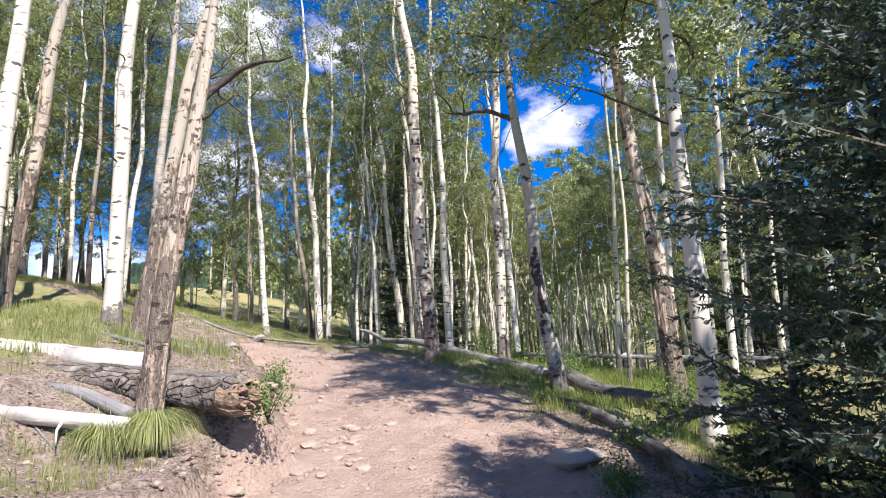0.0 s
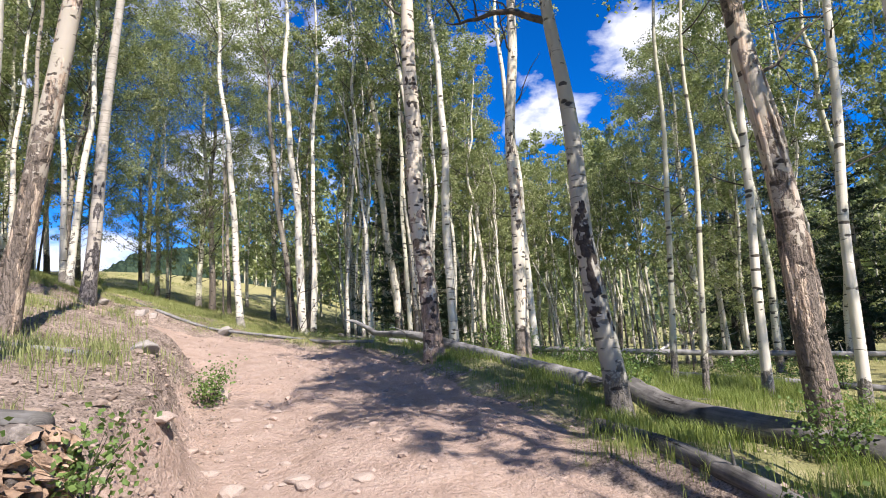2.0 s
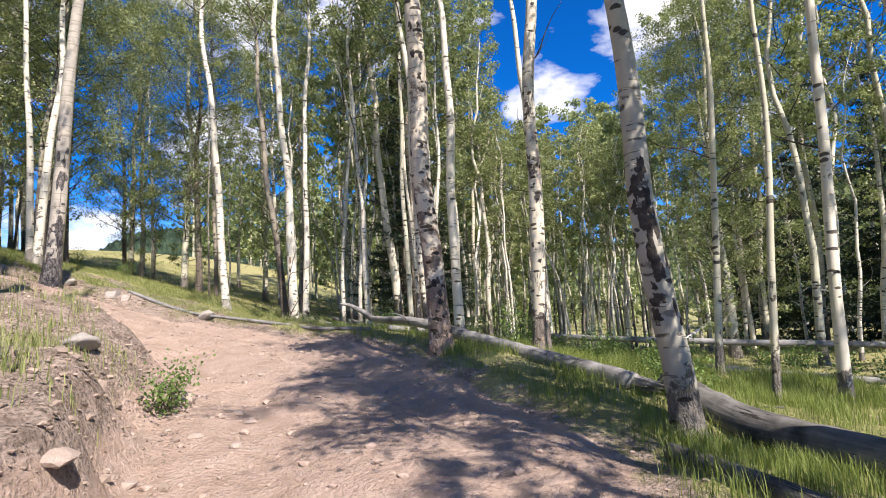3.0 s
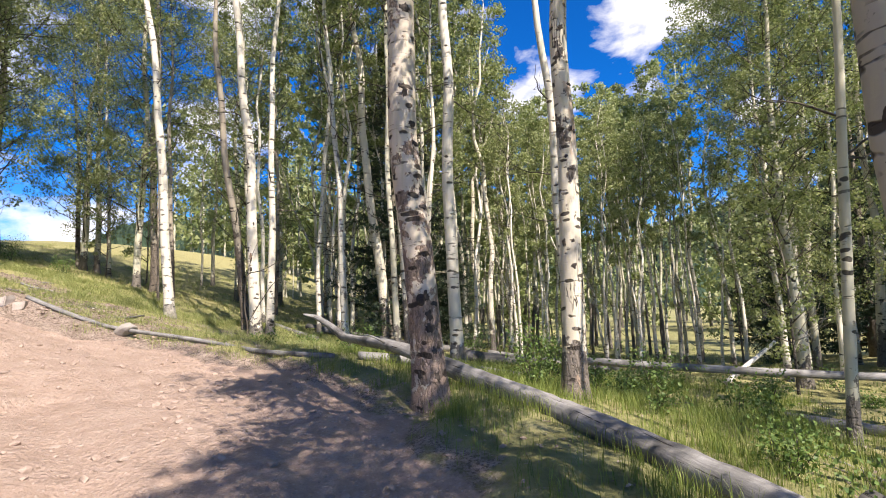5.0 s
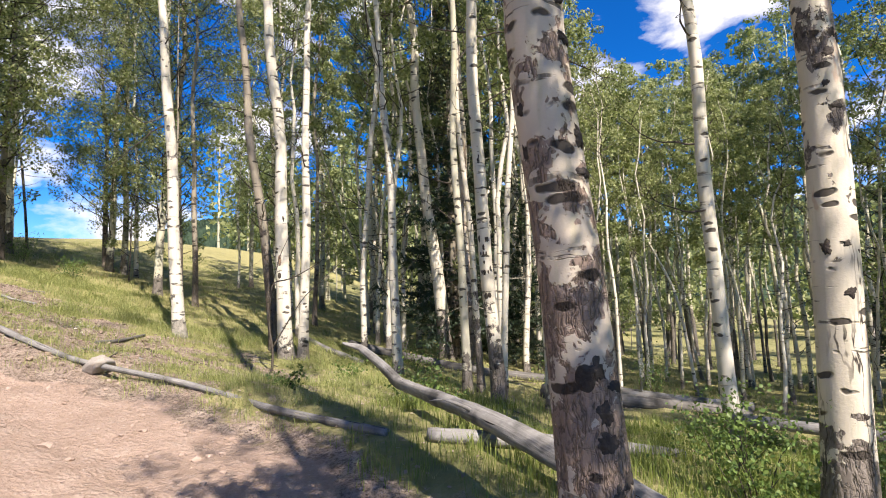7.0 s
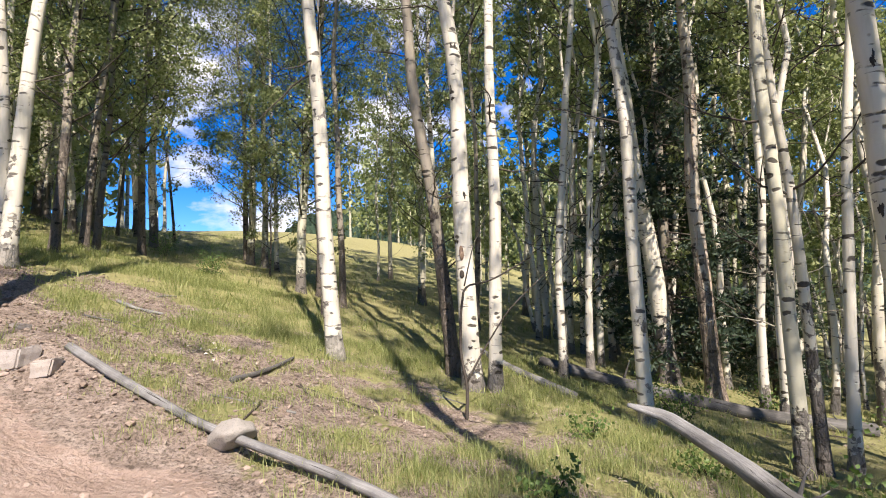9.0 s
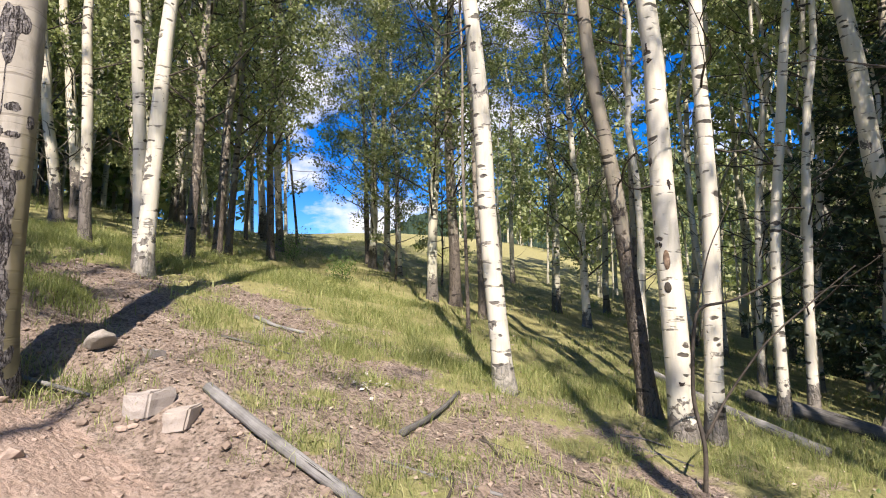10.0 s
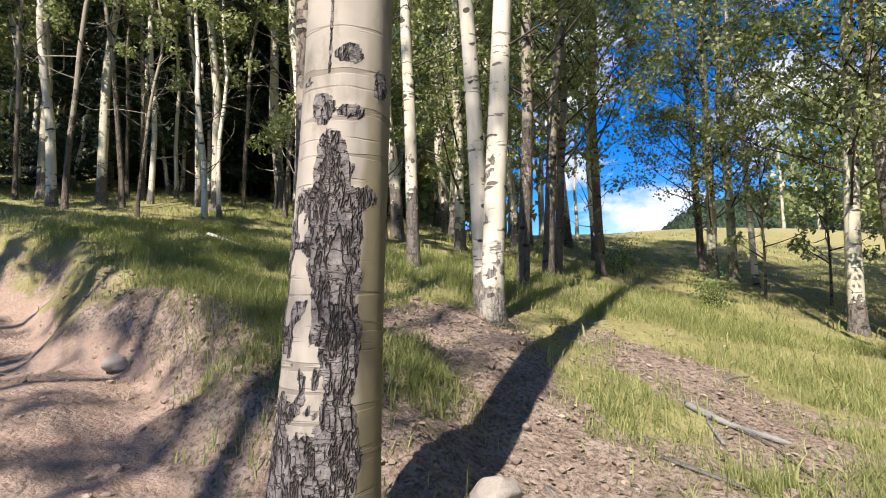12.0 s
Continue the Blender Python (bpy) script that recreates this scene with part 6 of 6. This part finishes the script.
x, y = clumped(56000, (-2.5, 4.5, 4.5, 17), 1, verge, 16, 0.07)
blades("grass", x, y, 0.17, 0.0026, M_GRASSLUSH, "lush green grass along the trail's lower verge", 11)
x, y = clumped(80000, (-15, -2, 14, 22), 2, verge, 24, 0.08)
blades("grass", x, y, 0.11, 0.0023, M_GRASS, "sunlit yellow-green grass on the slope", 12, 1.1)
x, y = clumped(26000, (-14, -3, 14.5, 20.5), 21, lambda x, y: 0.9 * verge(x, y) ** 2, 34, 0.085)
blades("grass", x, y, 0.21, 0.0021, M_GRASS, "long soft tufts of yellow-green grass on the slope", 22, 0.85)
x, y = clumped(20000, (-15, 4, 13, 25), 3, lambda x, y: 0.8 * verge(x, y), 8)
blades("grass", x, y, 0.105, 0.0022, M_GRASSDRY, "dry seeding grass stalks among green grass", 13, 0.8)
x, y = clumped(30000, (-24, 12, 16, 40), 4, lambda x, y: 0.9 * verge(x, y), 10, 0.12)
blades("grass", x, y, 0.13, 0.008, M_GRASS, "grass under the aspen stand and on the meadow", 14, 0.9)
x, y = clumped(16000, (-7, -2.4, 2, 12), 5, lambda x, y: np.where(road_at(x, y)[0] > 1.9, 0.15 + 0.6 * verge(x, y), 0.0), 24, 0.09)
blades("grass", x, y, 0.16, 0.0035, M_GRASS, "sparse grass on the littered bank", 15)
x, y = clumped(30000, (-22, -9, 9, 18), 6, lambda x, y: verge(x, y), 12, 0.09)
blades("grass", x, y, 0.09, 0.0038, M_GRASS, "grass on the shaded bank", 16)
x, y = clumped(26000, (-16.5, -9.7, 13.7, 16.2), 61, lambda x, y: 0.8 * smooth(1.75, 2.5, road_at(x, y)[0]) * (lattice(1.9 * x, 1.9 * y) > -0.25), 26, 0.085)
blades("grass", x, y, 0.125, 0.0034, M_GRASS, "tufty grass creeping over the brow of the cut bank", 62, 0.9)


def tuft(x, y, z, n, tall, seed, label):
    """A hanging grass tussock."""
    r_ = np.random.default_rng(seed)
    a = r_.uniform(0, 6.28, n)
    h, b = tall * r_.uniform(0.5, 1.2, n), tall * r_.uniform(0.3, 1.3, n)
    d = np.stack([np.cos(a), np.sin(a), np.zeros(n)], 1)
    p = d * r_.uniform(0, 0.1, n)[:, None]
    sd = np.stack([-d[:, 1], d[:, 0], np.zeros(n)], 1) * 0.0021
    m1 = p + d * (b * 0.4)[:, None] + np.stack([0 * h, 0 * h, h * 0.75], 1)
    m2 = p + d * (b * 0.85)[:, None] + np.stack([0 * h, 0 * h, h * 0.55], 1)
    tip = p + d * (b * 1.15)[:, None] + np.stack([0 * h, 0 * h, h * -0.1], 1)
    v = np.stack([p - sd, p + sd, m1 - sd, m1 + sd, m2 - sd, m2 + sd, tip - sd * 0.2, tip + sd * 0.2], 1).reshape(-1, 3)
    k = 8 * np.arange(n)[:, None]
    f = np.concatenate([k + np.array([[0, 1, 3, 2]]), k + np.array([[2, 3, 5, 4]]), k + np.array([[4, 5, 7, 6]])])
    ob = new("grass_tussock", fast_mesh("grass_tussock", v, f, M_GRASS, False))
    ob.location = (x, y, z)
    tagged(ob, label, "grass tussock", "tussocks")


tuft(-2.62, 4.60, 1.0, 800, 0.29, 3, "drooping green grass tussock on the edge of the bank")
tuft(-2.98, 4.5, 0.99, 500, 0.25, 4, "drooping green grass tussock on the edge of the bank")
PATCHES = [(-9.47, 17.0), (-9.15, 16.8), (-9.62, 17.3), (-8.55, 16.5), (-9.3, 15.05), (-9.0, 15.2), (-8.45, 15.3), (-8.35, 17.6), (-8.7, 18.2), (-8.1, 17.0), (-10.1, 15.1), (-10.9, 15.2), (-7.3, 16.2), (-6.3, 16.3), (-5.9, 16.9), (-6.9, 17.6), (-7.9, 16.3), (-5.2, 16.2), (-4.4, 16.6), (-7.6, 17.2), (-10.6, 15.8), (-11.3, 15.1), (-10.5, 15.2), (-11.0, 14.9), (-11.8, 14.8), (-10.2, 15.4), (-11.6, 15.5), (-10.8, 15.5), (-12.2, 15.2)]
r_patch = np.random.default_rng(88)
px = np.concatenate([r_patch.normal(a, r_patch.uniform(0.12, 0.28), 330) for a, c in PATCHES])
py = np.concatenate([r_patch.normal(c, r_patch.uniform(0.10, 0.22), 330) for a, c in PATCHES])
blades("grass", px, py, 0.085, 0.003, M_GRASS, "patches of yellow-green grass on eroded earth", 17, 1.2)
LONG = [(-9.05, 15.1), (-8.95, 15.35), (-8.55, 15.3), (-8.5, 15.6), (-9.3, 14.9), (-9.45, 17.0), (-9.3, 16.9), (-8.45, 14.95), (-10.2, 15.0)]
px = np.concatenate([r_patch.normal(a, 0.09, 55) for a, c in LONG])
py = np.concatenate([r_patch.normal(c, 0.09, 55) for a, c in LONG])
blades("grass", px, py, 0.17, 0.0028, M_GRASS, "long loose grass round a boulder and a trunk's foot", 18, 0.9)



def shrub(x, y, tall, wide, seed, label, leaf=0.035, stems=9, per=16, z=None):
    """A low leafy bush: arching stems with small leaves."""
    r_ = np.random.default_rng(seed)
    bush = tagged(empty("shrub", x, y, gz(x, y) if z is None else z), label, "shrub", "shrubs")
    tubes, cs = [], []
    for i in range(stems):
        a = r_.uniform(0, 6.28)
        p, q = limb((0, 0, -0.05), (math.cos(a) * wide / tall, math.sin(a) * wide / tall, 1.0), tall * r_.uniform(0.6, 1.15), 0.006, r_, 0.1, 4, 6, 0.15)
        tubes.append(tube(p, q, 4, cap=False))
        for s in p[2:]:
            cs.append(s + r_.normal(size=(per, 3)) * np.array([0.07, 0.07, 0.06]) * (0.6 + tall))
    v, f, u = join(tubes)
    part("stemwork", fast_mesh("stemwork", v, f, M_TWIG), bush)["kind"] = "stuff"
    v, f = leaf_cards(np.concatenate(cs), leaf, r_, 0.0)
    part("foliage", fast_mesh("foliage", v, f, M_SHRUB, False), bush)["kind"] = "stuff"


for i, (x, y, tall, wide, lab) in enumerate([
    (-3.3, 9.3, 0.55, 0.22, "small green bush on the trail's bank"),
    (0.42, 13.35, 0.75, 0.30, "leafy green bush beside a stout aspen"),
    (0.75, 14.6, 0.8, 0.35, "leafy green bush under aspens"),
    (2.4, 15.0, 0.7, 0.4, "tall bushy undergrowth in sunny grass"),
    (1.7, 14.2, 0.5, 0.3, "low green bush in grass"),
    (-2.6, 19.6, 0.7, 0.3, "bright green bush among aspens"),
    (2.45, 7.0, 0.5, 0.3, "low bush at an aspen's foot"),
    (3.0, 7.4, 0.5, 0.35, "low bush at an aspen's foot"),
    (3.4, 6.4, 0.5, 0.35, "low bush in the verge"),
    (1.75, 9.6, 0.45, 0.3, "low green bush behind a log"),
    (1.9, 10.9, 0.5, 0.3, "low green bush behind a log"),
    (1.3, 5.0, 0.35, 0.35, "shaded low plants at the trail's edge"),
    (1.7, 5.6, 0.4, 0.35, "shaded low plants at the trail's edge"),
    (-11.6, 21.8, 0.6, 0.25, "small sapling bush in meadow grass"),
    (-14.4, 23.3, 0.8, 0.25, "small young conifer-like bush at the meadow"),
    (3.4, 14.0, 0.6, 0.4, "tall bushy undergrowth in sunny grass"),
    (4.6, 13.0, 0.6, 0.4, "tall bushy undergrowth in sunny grass"),
    (-0.2, 19.4, 0.8, 0.4, "green undergrowth in the stand"),
    (1.8, 21.2, 0.9, 0.5, "green undergrowth in the stand"),
]):
    shrub(x, y, tall, wide, 60 + i, lab)
shrub(-1.85, 5.1, 0.42, 0.14, 90, "small leafy bush growing over a rotten log", 0.035, 9, 10, z=1.1)
r_forb = np.random.default_rng(77)
for i in range(28):
    x, y = r_forb.uniform(0.9, 6.5), r_forb.uniform(9.5, 19)
    if i > 20:
        x, y = r_forb.uniform(-4, 1), r_forb.uniform(15.5, 22)
    shrub(x, y, r_forb.uniform(0.25, 0.6), r_forb.uniform(0.15, 0.35), 200 + i, "leafy green weed standing in the grass", 0.04, 6, 9)
